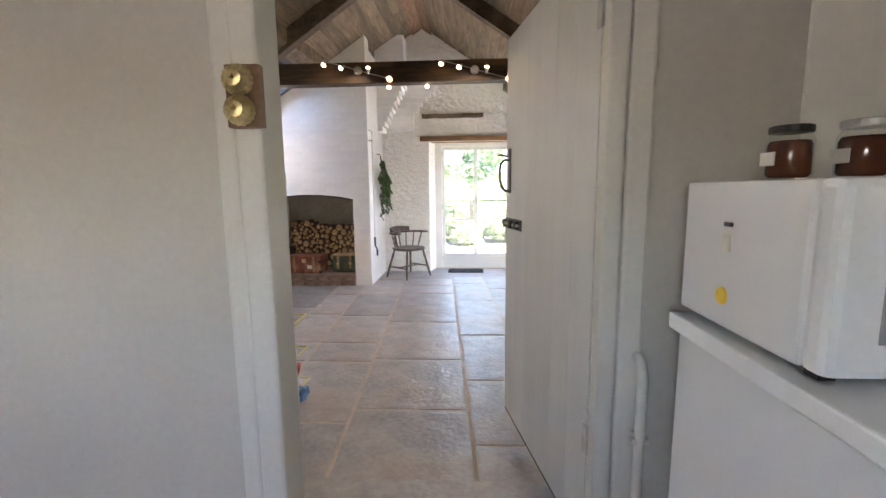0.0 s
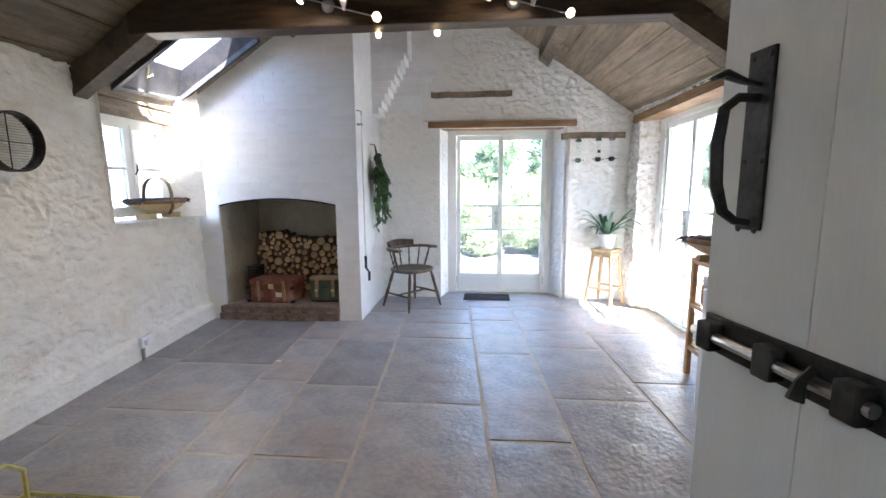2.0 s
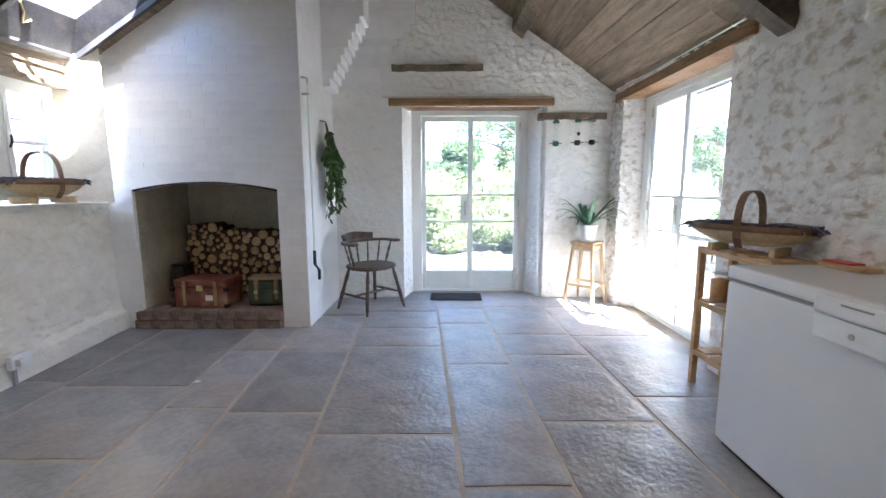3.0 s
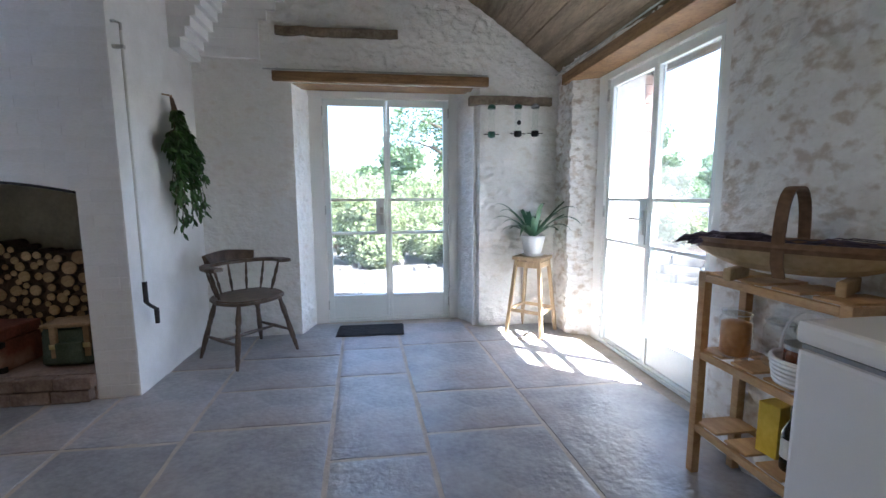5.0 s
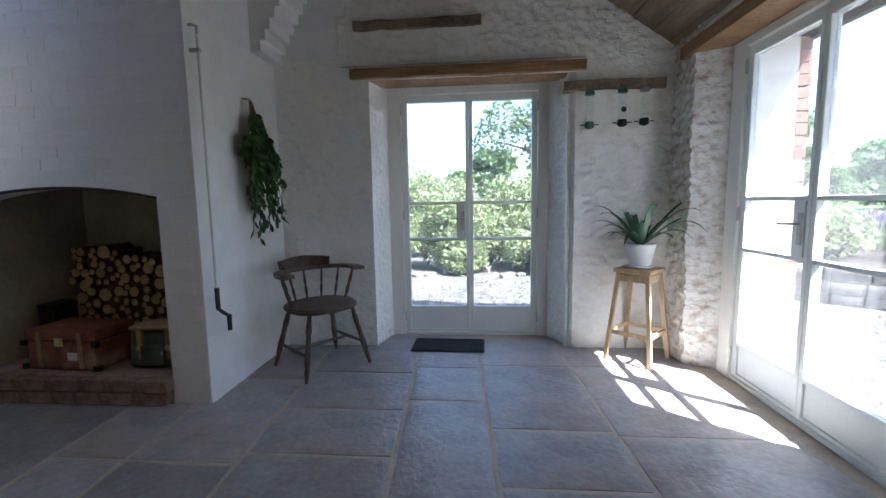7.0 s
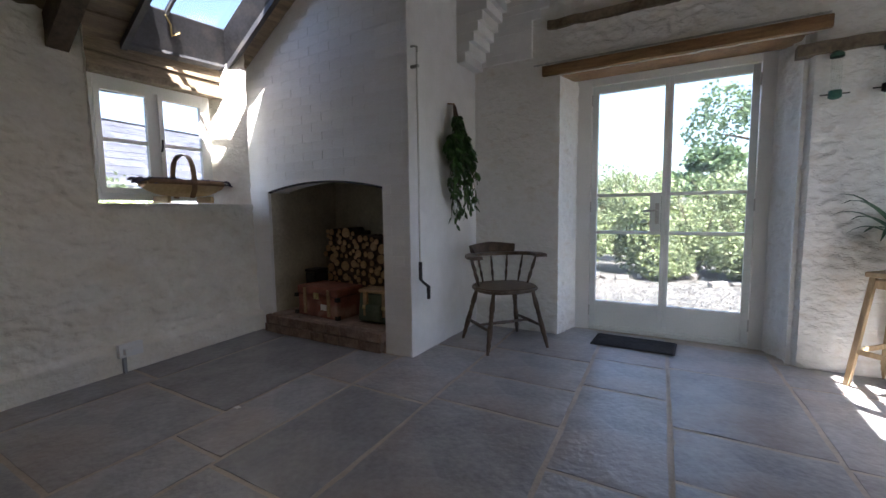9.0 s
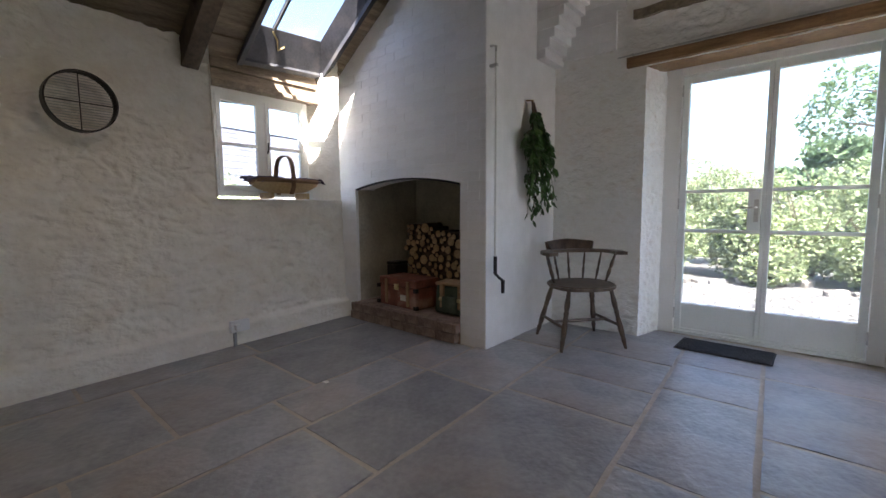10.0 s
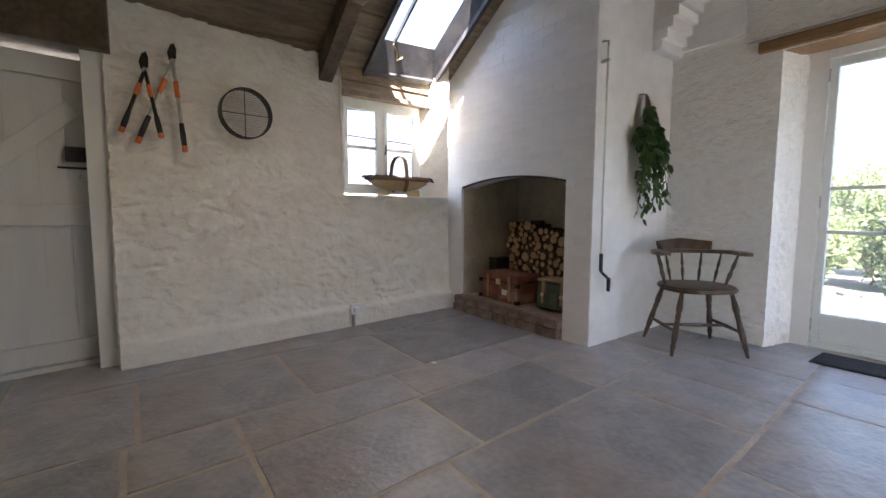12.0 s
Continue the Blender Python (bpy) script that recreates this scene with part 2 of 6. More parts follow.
SKYLIGHT_TIN = material("tarred_iron", (0.022, 0.023, 0.028), (0.06, 0.06, 0.07), 0.6, 6, 50, 0.3, 0.004, grime=(0.14, 0.125, 0.11), grime_scale=7, grime_amount=0.5)
YELLOW_WIRE = material("cream_yellow_wire", (0.50, 0.47, 0.14), (0.70, 0.66, 0.26), 0.4, 8, 60, 0.05, 0.001)
JAM = material("dark_jam", (0.05, 0.012, 0.006), (0.16, 0.05, 0.02), 0.2, 8, 60, 0.05, 0.001)
ONION = material("amber_preserve", (0.36, 0.15, 0.045), (0.60, 0.31, 0.12), 0.35, 14, 60, 0.1, 0.002)
PAPER = material("paper_label", (0.66, 0.64, 0.58), (0.78, 0.76, 0.70), 0.8, 10, 60, 0.05, 0.001)
RED_TOY = material("red_plastic", (0.45, 0.03, 0.02), (0.65, 0.06, 0.04), 0.4, 8, 60, 0.02, 0.001)
BLUE_TOY = material("blue_plastic", (0.05, 0.16, 0.40), (0.10, 0.28, 0.55), 0.4, 8, 60, 0.02, 0.001)
YELLOW_TOY = material("yellow_plastic", (0.70, 0.45, 0.03), (0.85, 0.60, 0.08), 0.4, 8, 60, 0.02, 0.001)
GREEN_TIN = material("green_tin", (0.02, 0.09, 0.07), (0.05, 0.16, 0.12), 0.4, 8, 60, 0.05, 0.001)
BOTTLE_DARK = material("dark_bottle", (0.006, 0.008, 0.006), (0.02, 0.025, 0.02), 0.12, 8, 60, 0, 0.001)
# Grey tint dims the bright outside; 0.022 puts outdoor haze into the pane.
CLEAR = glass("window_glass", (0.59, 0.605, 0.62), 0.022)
# Darker tint to hold back the bright sky, no haze.
ROOF_GLASS = glass("roof_light_glass", (0.52, 0.535, 0.56))
JAR_GLASS = glass("jar_glass", (0.97, 0.985, 0.98))
BULB = glow("lamp_bulb", (1.0, 0.66, 0.32), 1.6)


# ---- mesh helpers ----
def finish(name, bm, mat, smooth=False):
    me = bpy.data.meshes.new(name)
    bmesh.ops.recalc_face_normals(bm, faces=bm.faces)
    if smooth:
        for f in bm.faces:
            f.smooth = True
    bm.to_mesh(me)
    bm.free()
    me.materials.append(mat)
    return me


def part(name, bm, mat, parent=None, label="", smooth=False):
    ob = new(name, finish(name, bm, mat, smooth))
    ob.parent = parent
    if label:
        ob["label"] = label
    return ob


def thing(name, at, label, category, group="", turn=0.0, kind=""):
    ob = new(name)
    ob.matrix_world = pose(*at, 0, 0, turn)
    return tagged(ob, label, category, group, kind)


def box(bm, x0, x1, y0, y1, z0, z1, bevel=0.0, m=None):
    vs = [bm.verts.new((x, y, z)) for x in (x0, x1) for y in (y0, y1) for z in (z0, z1)]
    fs = [bm.faces.new([vs[i] for i in q]) for q in ((0, 1, 3, 2), (4, 6, 7, 5), (0, 4, 5, 1), (2, 3, 7, 6), (0, 2, 6, 4), (1, 5, 7, 3))]
    if m is not None:
        for v in vs:
            v.co = m @ v.co
    if bevel:
        es = {e for f in fs for e in f.edges}
        bmesh.ops.bevel(bm, geom=list(es), offset=bevel, segments=2, affect="EDGES", profile=0.6)
    return bm


def boxed(*args, bevel=0.0):
    return box(bmesh.new(), *args, bevel=bevel)


def tube(bm, pts, radii, seg=8, flat=1.0, caps=True):
    """A round bar along points; radii one number or one a point; flat squashes it across its second axis."""
    pts = [Vector(p) for p in pts]
    if isinstance(radii, (int, float)):
        radii = [radii] * len(pts)
    rings, side = [], None
    for i, p in enumerate(pts):
        d = (pts[min(i + 1, len(pts) - 1)] - pts[max(i - 1, 0)]).normalized()
        if side is None:
            side = d.cross(Vector((0, 0, 1)) if abs(d.z) < 0.9 else Vector((1, 0, 0))).normalized()
        side = (side - d * side.dot(d)).normalized()
        up = d.cross(side)
        rings.append([bm.verts.new(p + radii[i] * (math.cos(a) * side + flat * math.sin(a) * up)) for a in (2 * math.pi * k / seg for k in range(seg))])
    for a, b in zip(rings, rings[1:]):
        for k in range(seg):
            bm.faces.new((a[k], a[(k + 1) % seg], b[(k + 1) % seg], b[k]))
    if caps:
        bm.faces.new(rings[0])
        bm.faces.new(rings[-1][::-1])
    return bm


def lathe(bm, profile, seg=24, m=None):
    """A turned body from (radius, height) pairs."""
    rings = []
    for r, z in profile:
        ring = [bm.verts.new((r * math.cos(a), r * math.sin(a), z)) for a in (2 * math.pi * k / seg for k in range(seg))]
        if m is not None:
            for v in ring:
                v.co = m @ v.co
        rings.append(ring)
    for a, b in zip(rings, rings[1:]):
        for k in range(seg):
            bm.faces.new((a[k], a[(k + 1) % seg], b[(k + 1) % seg], b[k]))
    bm.faces.new(rings[0][::-1])
    bm.faces.new(rings[-1])
    return bm


def slab(bm, outline, z0, z1):
    """A flat plate from an outline in x, y."""
    lo, hi = [bm.verts.new((x, y, z0)) for x, y in outline], [bm.verts.new((x, y, z1)) for x, y in outline]
    bm.faces.new(lo[::-1])
    bm.faces.new(hi)
    for k in range(len(lo)):
        j = (k + 1) % len(lo)
        bm.faces.new((lo[k], lo[j], hi[j], hi[k]))
    return bm


def sheet(bm, spot, nu, nv, keep=None):
    """A grid of faces at spot(i / nu, j / nv), without the cells for which keep is false."""
    vs = {}

    def v(i, j):
        if (i, j) not in vs:
            vs[i, j] = bm.verts.new(spot(i / nu, j / nv))
        return vs[i, j]

    for i in range(nu):
        for j in range(nv):
            if keep is None or keep((i + 0.5) / nu, (j + 0.5) / nv):
                f = bm.faces.new((v(i, j), v(i + 1, j), v(i + 1, j + 1), v(i, j + 1)))
                f.smooth = True
    return bm


def lumps(p, amp, stone=0.16):
    """The relief of limewashed rubble at a place: rounded stones, trowelled ridges and finer roughness."""
    q = Vector((p[0] / stone, p[1] / stone, p[2] / (stone * 0.62)))
    q += 0.4 * noise.noise_vector(q * 0.8)
    d, _ = noise.voronoi(q)
    stones_high = min(d[1] - d[0], 0.45) * 2.2 - 0.5
    ridge = 1.0 - 2.2 * abs(noise.noise(q * 1.7 + Vector((5.1, 0, 2.3))))
    n3 = noise.noise(q * 2.6)
    amp *= 0.8 + 0.8 * noise.noise(Vector(p) * 1.3 + Vector((3.0, 1.0, 7.0)))
    return amp * (0.85 * stones_high + 0.5 * ridge + 0.55 * n3 + 0.28 * noise.noise(q * 6.0) + 0.9 * noise.noise(Vector(p) * 2.2))


# ---- structure: the room ----
FLOOR_Y0, BACK, CHIM, RIGHT, NEAR = 4.25, 9.71, 8.63, 2.86, 4.67
RIDGE_X = 0.45


def roof_z(x, y):
    """The underside of the roof boards."""
    lift = (0.03 + 0.02 * min(1.0, max(0.0, (RIDGE_X - x) / 2))) * (y - 9.3)
    return lift + (2.42 + 0.6375 * (x + 1.95) if x < RIDGE_X else 2.36 + 0.674 * (2.81 - x))


def left_x(y, z=0.0):
    """The face of the leaning, slightly skewed left wall."""
    return -1.73 - 0.082 * (y - 6.3) - 0.035 * z


def structure(name, label):
    return tagged(new(name), label, "structure", kind="structure")


def setting(name, bm, mat, label, smooth=False):
    return tagged(part(name, bm, mat, None, label, smooth), label, name.split("_")[0], kind="structure")


def prism(bm, outline, y0, y1):
    """An upright plate from an outline in x, z, between two y."""
    a, b = [bm.verts.new((x, y0, z)) for x, z in outline], [bm.verts.new((x, y1, z)) for x, z in outline]
    bm.faces.new(a)
    bm.faces.new(b[::-1])
    for k in range(len(a)):
        j = (k + 1) % len(a)
        bm.faces.new((a[k], b[k], b[j], a[j]))
    return bm


# floor bed and threshold step
bm = boxed(-2.6, 3.12, FLOOR_Y0, 10.1, -0.12, -0.006)
setting("floor", bm, MORTAR, "sandy mortar bed between the flagstones")
bm = boxed(-1.2, 2.6, 0.9, FLOOR_Y0, -0.12, 0.12)
setting("floor_lobby", bm, FLAG, "plain stone floor of the lobby, one step up")

# back wall with the garden door's splayed opening
bm = bmesh.new()
OP_L, OP_R, OP_T = -0.4 + 3.4 * 33 / 120, -0.4 + 3.4 * 90 / 120, 4.05 * 75 / 140


def back_spot(u, v):
    x, z = -0.4 + 3.4 * u, 4.05 * v
    z = min(z, roof_z(x, BACK) + 0.03)
    return Vector((x, BACK + lumps((x, 3.1, z), 0.0155 * min(1, max(0.55, 0.3 + (x - 0.3) * 1.1, (z - 2.3) * 3 if x > 0.6 else 0)), 0.15), z))


sheet(bm, back_spot, 240, 280, lambda u, v: not (OP_L < -0.4 + 3.4 * u < OP_R and 4.05 * v < OP_T))
for x0, x1 in ((OP_L, 0.62), (OP_R, 1.98)):
    sheet(bm, lambda u, v: back_spot((x0 + 0.4) / 3.4, v * OP_T / 4.05).lerp(Vector((x1, BACK + 0.33, OP_T * v)), u) + Vector((lumps((x0 + u, 5.0, v * 2), 0.02) * math.sin(math.pi * u), 0, 0)), 24, 150)
prism(bm, [(-2.6, -0.1), (0.5, -0.1), (0.5, 2.2), (-2.6, 2.2)], BACK + 0.05, 10.34)
prism(bm, [(2.1, -0.1), (3.45, -0.1), (3.45, 2.2), (2.1, 2.2)], BACK + 0.05, 10.34)
prism(bm, [(-2.6, 2.24), (3.45, 2.24), (3.45, 2.4), (2.8, 2.42), (RIDGE_X, 4.02), (-2.6, 2.2)], BACK + 0.05, 10.34)
setting("wall_back", bm, STONE_WHITE, "limewashed rubble-stone gable wall with a deep door opening")

# right wall with the side door's opening
bm = bmesh.new()
SO_N, SO_F, SO_T = 3.9 + 5.86 * 247 / 380, 3.9 + 5.86 * 356 / 380, 2.5 * 79 / 90


def right_spot(u, v):
    y, z = 3.9 + 5.86 * u, 2.5 * v
    edge = min(1, max(0.25, abs(y - SO_N) * 4)) if y < 8.5 else 1
    return Vector((RIGHT + 0.012 - lumps((1.7, y, z), (0.019 if y < 8.5 else 0.022) * edge, 0.13), y, z))


sheet(bm, right_spot, 380, 180, lambda u, v: not (SO_N < 3.9 + 5.86 * u < SO_F and 2.5 * v < SO_T))
for y0, y1 in ((SO_N, 7.84), (SO_F, 9.27)):
    sheet(bm, lambda u, v: right_spot((y0 - 3.9) / 5.86, v * SO_T / 2.5).lerp(Vector((RIGHT + 0.23, y1, SO_T * v)), u) + Vector((0, lumps((u, y0, v * 2), 0.014) * math.sin(math.pi * u), 0)), 20, 158)
for y0, y1 in ((3.9, SO_N - 0.03), (SO_F + 0.03, BACK + 0.04)):
    box(bm, RIGHT + 0.06, 3.45, y0, y1, -0.1, 2.22)
box(bm, RIGHT + 0.06, 3.45, 3.9, BACK + 0.04, 2.22, 2.43)
setting("wall_right", bm, STONE_FLECKED, "limewashed rubble-stone wall with brown stone showing through")

# left wall, its plinth, the window recess and the side door's recess
bm = bmesh.new()
W_Y0, W_Y1, SILL = 5.80 + 2.86 * 56 / 100, 8.53, 2.6 * 40 / 90


def left_spot(u, v):
    y, z = 5.80 + 2.86 * u, 2.6 * v
    z = min(z, roof_z(left_x(y, z), y) + 0.03)
    foot = min(1, max(0, (0.185 + 0.012 * noise.noise(Vector((y * 2, 0, 0))) - z) * 40))
    off = lumps((2.3, y, z), 0.0165, 0.17) * (1 - 0.75 * foot) - 0.05 + 0.06 * foot
    return Vector((left_x(y, z) + off, y, z))


sheet(bm, left_spot, 300, 270, lambda u, v: not (W_Y0 < 5.80 + 2.86 * u and 2.6 * v > SILL))
sheet(bm, lambda u, v: Vector((left_x(W_Y0, 1.2 + v) - 0.02 - 0.36 * u, W_Y0 + 0.02 * u + lumps((u, 1, v), 0.008), SILL + 1.25 * v)), 8, 40)
sheet(bm, lambda u, v: Vector((-1.84 - 0.42 * u, W_Y1 - 0.03 - 0.18 * u + lumps((u, 7, v), 0.012), SILL + 1.28 * v)), 10, 40)
sheet(bm, lambda u, v: Vector((left_x(W_Y0, 1.1) - 0.40 * u + 0.0, W_Y0 - 0.02 + (W_Y1 + 0.02 - W_Y0) * v, SILL + lumps((u, v * 2, 4), 0.006))), 8, 20)
sheet(bm, lambda u, v: Vector((left_x(5.8, 2.4 * v) - 0.02 - 0.3 * u, 5.80 - 0.05 * u + lumps((u, 2, v * 2), 0.015), 2.45 * v)), 8, 60)
box(bm, -2.55, -1.98, 5.76, W_Y0 - 0.04, -0.1, 2.3)
box(bm, -2.55, -2.02, W_Y0 - 0.04, 8.7, -0.1, SILL - 0.04)
box(bm, -2.55, -2.04, W_Y1 + 0.02, 9.0, SILL - 0.04, 2.2)
setting("wall_left", bm, WHITEWASH, "uneven limewashed stone wall with a plinth at its foot")
bm = boxed(-2.5, -2.06, 4.2, 5.76, 2.06, 2.5)
box(bm, -2.5, -2.06, 4.2, 4.95, -0.1, 2.06)
setting("wall_left_door_end", bm, WHITEWASH, "limewashed wall round the side door")

# near gable wall, thick and splayed, with the lobby beyond
bm = bmesh.new()
NL, NR, FL, FR = 0.60, 1.57, -2.3 + 5.3 * 57 / 120, -2.3 + 5.3 * 97 / 120


def near_spot(u, v):
    x, z = -2.3 + 5.3 * u, 4.05 * v
    return Vector((x, NEAR - lumps((x, 8.0, z), 0.014), min(z, roof_z(x, NEAR) + 0.03)))


sheet(bm, near_spot, 120, 100, lambda u, v: not (FL < -2.3 + 5.3 * u < FR and 4.05 * v < 2.349))
for xa, xb, ya in ((NL - 0.014, FL, 3.775), (NR + 0.03, FR, 3.95)):
    sheet(bm, lambda u, v: Vector((xa + (xb - xa) * u + lumps((u, xa, v * 2), 0.008), ya + (4.68 - ya) * u, 2.34 * v)), 16, 60)
sheet(bm, lambda u, v: Vector((NL + (FL - NL) * u + ((NR - NL) + (FR - NR - FL + NL) * u) * v, 3.80 + 0.88 * u, 2.27 + 0.07 * u)), 6, 6)
prism(bm, [(-2.6, -0.1), (0.12, -0.1), (0.12, 2.36), (-2.6, 2.36)], 3.85, NEAR - 0.04)
prism(bm, [(2.1, -0.1), (3.45, -0.1), (3.45, 2.36), (2.1, 2.36)], 3.85, NEAR - 0.04)
prism(bm, [(-2.6, 2.36), (3.45, 2.36), (RIDGE_X, 3.82)], 3.85, NEAR - 0.04)
setting("wall_near", bm, PLASTER, "thick plastered wall with a splayed doorway")
bm = boxed(-1.2, NL - 0.02, 3.70, 3.80, 0.0, 2.6)
box(bm, NR + 0.04, 2.6, 3.86, 3.96, 0.0, 2.6)
box(bm, NL - 0.02, NR + 0.12, 3.70, 3.85, 2.24, 2.6)
box(bm, -1.3, -1.2, 0.9, 3.80, 0.0, 2.6)
box(bm, 2.6, 2.7, 0.9, 3.96, 0.0, 2.6)
# Rear wall, out of view, with an opening added to light the lobby.
box(bm, -1.3, 0.1, 0.8, 0.9, 0.0, 2.6)
box(bm, 0.7, 2.7, 0.8, 0.9, 0.0, 2.6)
box(bm, 0.1, 0.7, 0.8, 0.9, 0.0, 1.25)
box(bm, 0.1, 0.7, 0.8, 0.9, 1.85, 2.6)
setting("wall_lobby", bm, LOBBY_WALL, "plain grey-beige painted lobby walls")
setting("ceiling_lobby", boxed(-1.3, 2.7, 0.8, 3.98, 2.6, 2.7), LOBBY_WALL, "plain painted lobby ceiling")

# door frame between lobby and room
frame_thing = structure("door_frame", "painted wooden door frame with worn edges")
for name, a in (("jamb", (NL - 0.075, NL, 3.665, 3.80, 0.12, 2.22)), ("jamb", (NR - 0.025, NR + 0.035, 3.84, 3.96, 0.12, 2.24)), ("head", (NL - 0.06, NR + 0.05, 3.66, 3.83, 2.222, 2.30)),
                ("architrave", (NL - 0.135, NL - 0.078, 3.677, 3.698, 0.12, 2.3)), ("architrave", (NR + 0.037, NR + 0.11, 3.835, 3.858, 0.12, 2.3))):
    part(name, boxed(*a, bevel=0.01), LOBBY_TRIM, frame_thing)
pipe = thing("heating_pipe", (1.668, 3.79, 0.12), "painted heating pipe turning into the wall beside the door frame", "pipe")
part("tube", tube(bmesh.new(), [(0, 0, 0), (0, 0, 0.70), (0, 0.02, 0.74), (0, 0.08, 0.75)], 0.016, 12), LOBBY_TRIM, pipe, smooth=True)
part("clip", tube(bmesh.new(), [(-0.026, 0, 0.49), (0.026, 0, 0.49)], 0.012, 8), LOBBY_TRIM, pipe)
part("clip", boxed(-0.01, 0.01, 0.0, 0.06, 0.48, 0.50, bevel=0.003), LOBBY_TRIM, pipe)

# chimney breast
FB_L, FB_R, SPRING, CROWN, CH_R, CH_L = -1.775, -0.485, 1.265, 1.335, -0.24, -1.98


def arch_z(x):
    u = (x - (FB_L + FB_R) / 2) / ((FB_R - FB_L) / 2)
    return SPRING + (CROWN - SPRING) * (1 - u * u)


bm = bmesh.new()
xs = [FB_L + (FB_R - FB_L) * k / 16 for k in range(17)]
outline = [(x, arch_z(x)) for x in xs] + [(CH_R, SPRING), (CH_R, roof_z(CH_R, CHIM) + 0.02), (CH_L - 0.5, roof_z(CH_L - 0.5, CHIM) + 0.02), (CH_L - 0.5, SPRING)]
prism(bm, outline[::-1], CHIM, 8.86)
chimney = setting("chimney_breast", bm, BRICK_WHITE, "white-painted brick chimney breast with an arched fireplace")
for nm, a in (("pier", (CH_L - 0.5, FB_L, CHIM, BACK + 0.05, -0.05, SPRING)), ("pier", (FB_R, CH_R, CHIM, BACK + 0.05, -0.05, SPRING)),
              ("return_wall", (CH_R - 0.2, CH_R, 8.86, BACK + 0.05, SPRING, roof_z(CH_R, CHIM) - 0.12)), ("flue_back", (CH_L - 0.5, CH_R - 0.22, 9.1, BACK + 0.05, 1.82, 2.4))):
    part(nm, boxed(*a), BRICK_WHITE, chimney)
fire = setting("firebox", boxed(FB_L - 0.02, FB_R + 0.02, 9.46, 9.56, 0.0, 1.8), SOOTED, "cream, lightly sooted plaster lining of the fireplace")
for nm, a in (("cheek", (FB_L - 0.03, FB_L + 0.004, 8.66, 9.458, 0.0, SPRING - 0.01)), ("cheek", (FB_R - 0.004, FB_R + 0.03, 8.66, 9.458, 0.0, SPRING - 0.01)),
              ("upper_cheek", (FB_L - 0.03, FB_L + 0.004, 8.865, 9.458, SPRING - 0.01, 1.72)), ("upper_cheek", (FB_R - 0.004, FB_R + 0.03, 8.865, 9.458, SPRING - 0.01, 1.72)),
              ("throat", (FB_L - 0.02, FB_R + 0.02, 8.86, 9.458, 1.72, 1.8))):
    part(nm, boxed(*a), SOOTED, fire)
bm = bmesh.new()
tube(bm, [(x, CHIM + 0.012, arch_z(x) - 0.006) for x in xs], 0.012, 6)
tagged(part("arch_bar", bm, IRON), "dark iron bar under the fireplace arch", "arch bar", kind="structure")

# roof: boards, ridge boards, outer covering
SK_X0, SK_X1, SK_Y0, SK_Y1 = -2.02, -1.13, 7.68, 8.46


def board(bm, xa, xb, y0, y1, z_off=0.0, thick=0.022):
    lo = [bm.verts.new((x, y, roof_z(x, y) + z_off)) for x, y in ((xa, y0), (xb, y0), (xb, y1), (xa, y1))]
    hi = [bm.verts.new(v.co + Vector((0, 0, thick))) for v in lo]
    bm.faces.new(lo[::-1])
    bm.faces.new(hi)
    for k in range(4):
        bm.faces.new((lo[k], lo[(k + 1) % 4], hi[(k + 1) % 4], hi[k]))


bm = bmesh.new()
rnd = random.Random(4)
x = -2.45
while x < 3.0:
    w = rnd.uniform(0.125, 0.165)
    side = x < RIDGE_X
    xb = min(x + w, RIDGE_X if side else 3.0)
    cuts = [(4.6, BACK + 0.08)]
    if xb > SK_X0 and x < SK_X1:
        cuts = [(4.6, SK_Y0), (SK_Y1, BACK + 0.08)]
    for y0, y1 in cuts:
        while y0 < y1:
            ym = min(y1, y0 + rnd.uniform(1.6, 3.4))
            if y1 - ym < 0.4:
                ym = y1
            board(bm, x + 0.003, xb - 0.003, y0 + 0.002, ym - 0.002, rnd.uniform(0, 0.008))
            y0 = ym
    x = xb
setting("ceiling", bm, BOARDS, "weathered grey-brown boards lining the pitched roof")
bm = bmesh.new()
for xa, xb in ((0.30, 0.445), (0.455, 0.60)):
    board(bm, xa, xb, 4.6, BACK, -0.035, 0.03)
setting("ridge_board", bm, RIDGE, "red-brown planks along the ridge")
bm = bmesh.new()
for xa, xb, y0, y1 in ((-2.5, SK_X0, 3.8, 10.4), (SK_X0, SK_X1, 3.8, SK_Y0), (SK_X0, SK_X1, SK_Y1, 10.4), (SK_X1, RIDGE_X, 3.8, 10.4), (RIDGE_X, 2.86, 3.8, 10.4)):
    board(bm, xa, xb, y0, y1, 0.06, 0.07)
box(bm, 2.84, 3.60, 3.8, 10.4, 2.44, 2.51)
setting("roof", bm, SLATE, "dark slate covering of the roof")

# truss and purlins
truss = structure("roof_truss", "dark oak roof truss with a collar beam")
bm = boxed(-1.45, 2.5, 7.20, 7.34, 2.515, 2.73, bevel=0.012)
for v in bm.verts:
    v.co.z += 0.010 * noise.noise(v.co * 3)
part("collar_beam", bm, OAK, truss, "dark brown oak collar beam")
for foot, top in (((-1.95, 2.09), (0.42, 3.68)), ((2.86, 2.10), (0.48, 3.70))):
    bm = bmesh.new()
    a, b = Vector((foot[0], 0, foot[1])), Vector((top[0], 0, top[1]))
    d = (b - a).normalized()
    n = Vector((-d.z, 0, d.x)) if d.x > 0 else Vector((d.z, 0, -d.x))
    o = [a, b, b + n * 0.17, a + n * 0.17]
    prism(bm, [(p.x, p.z) for p in o], 7.215, 7.33)
    part("principal_rafter", bm, OAK_UP, truss)
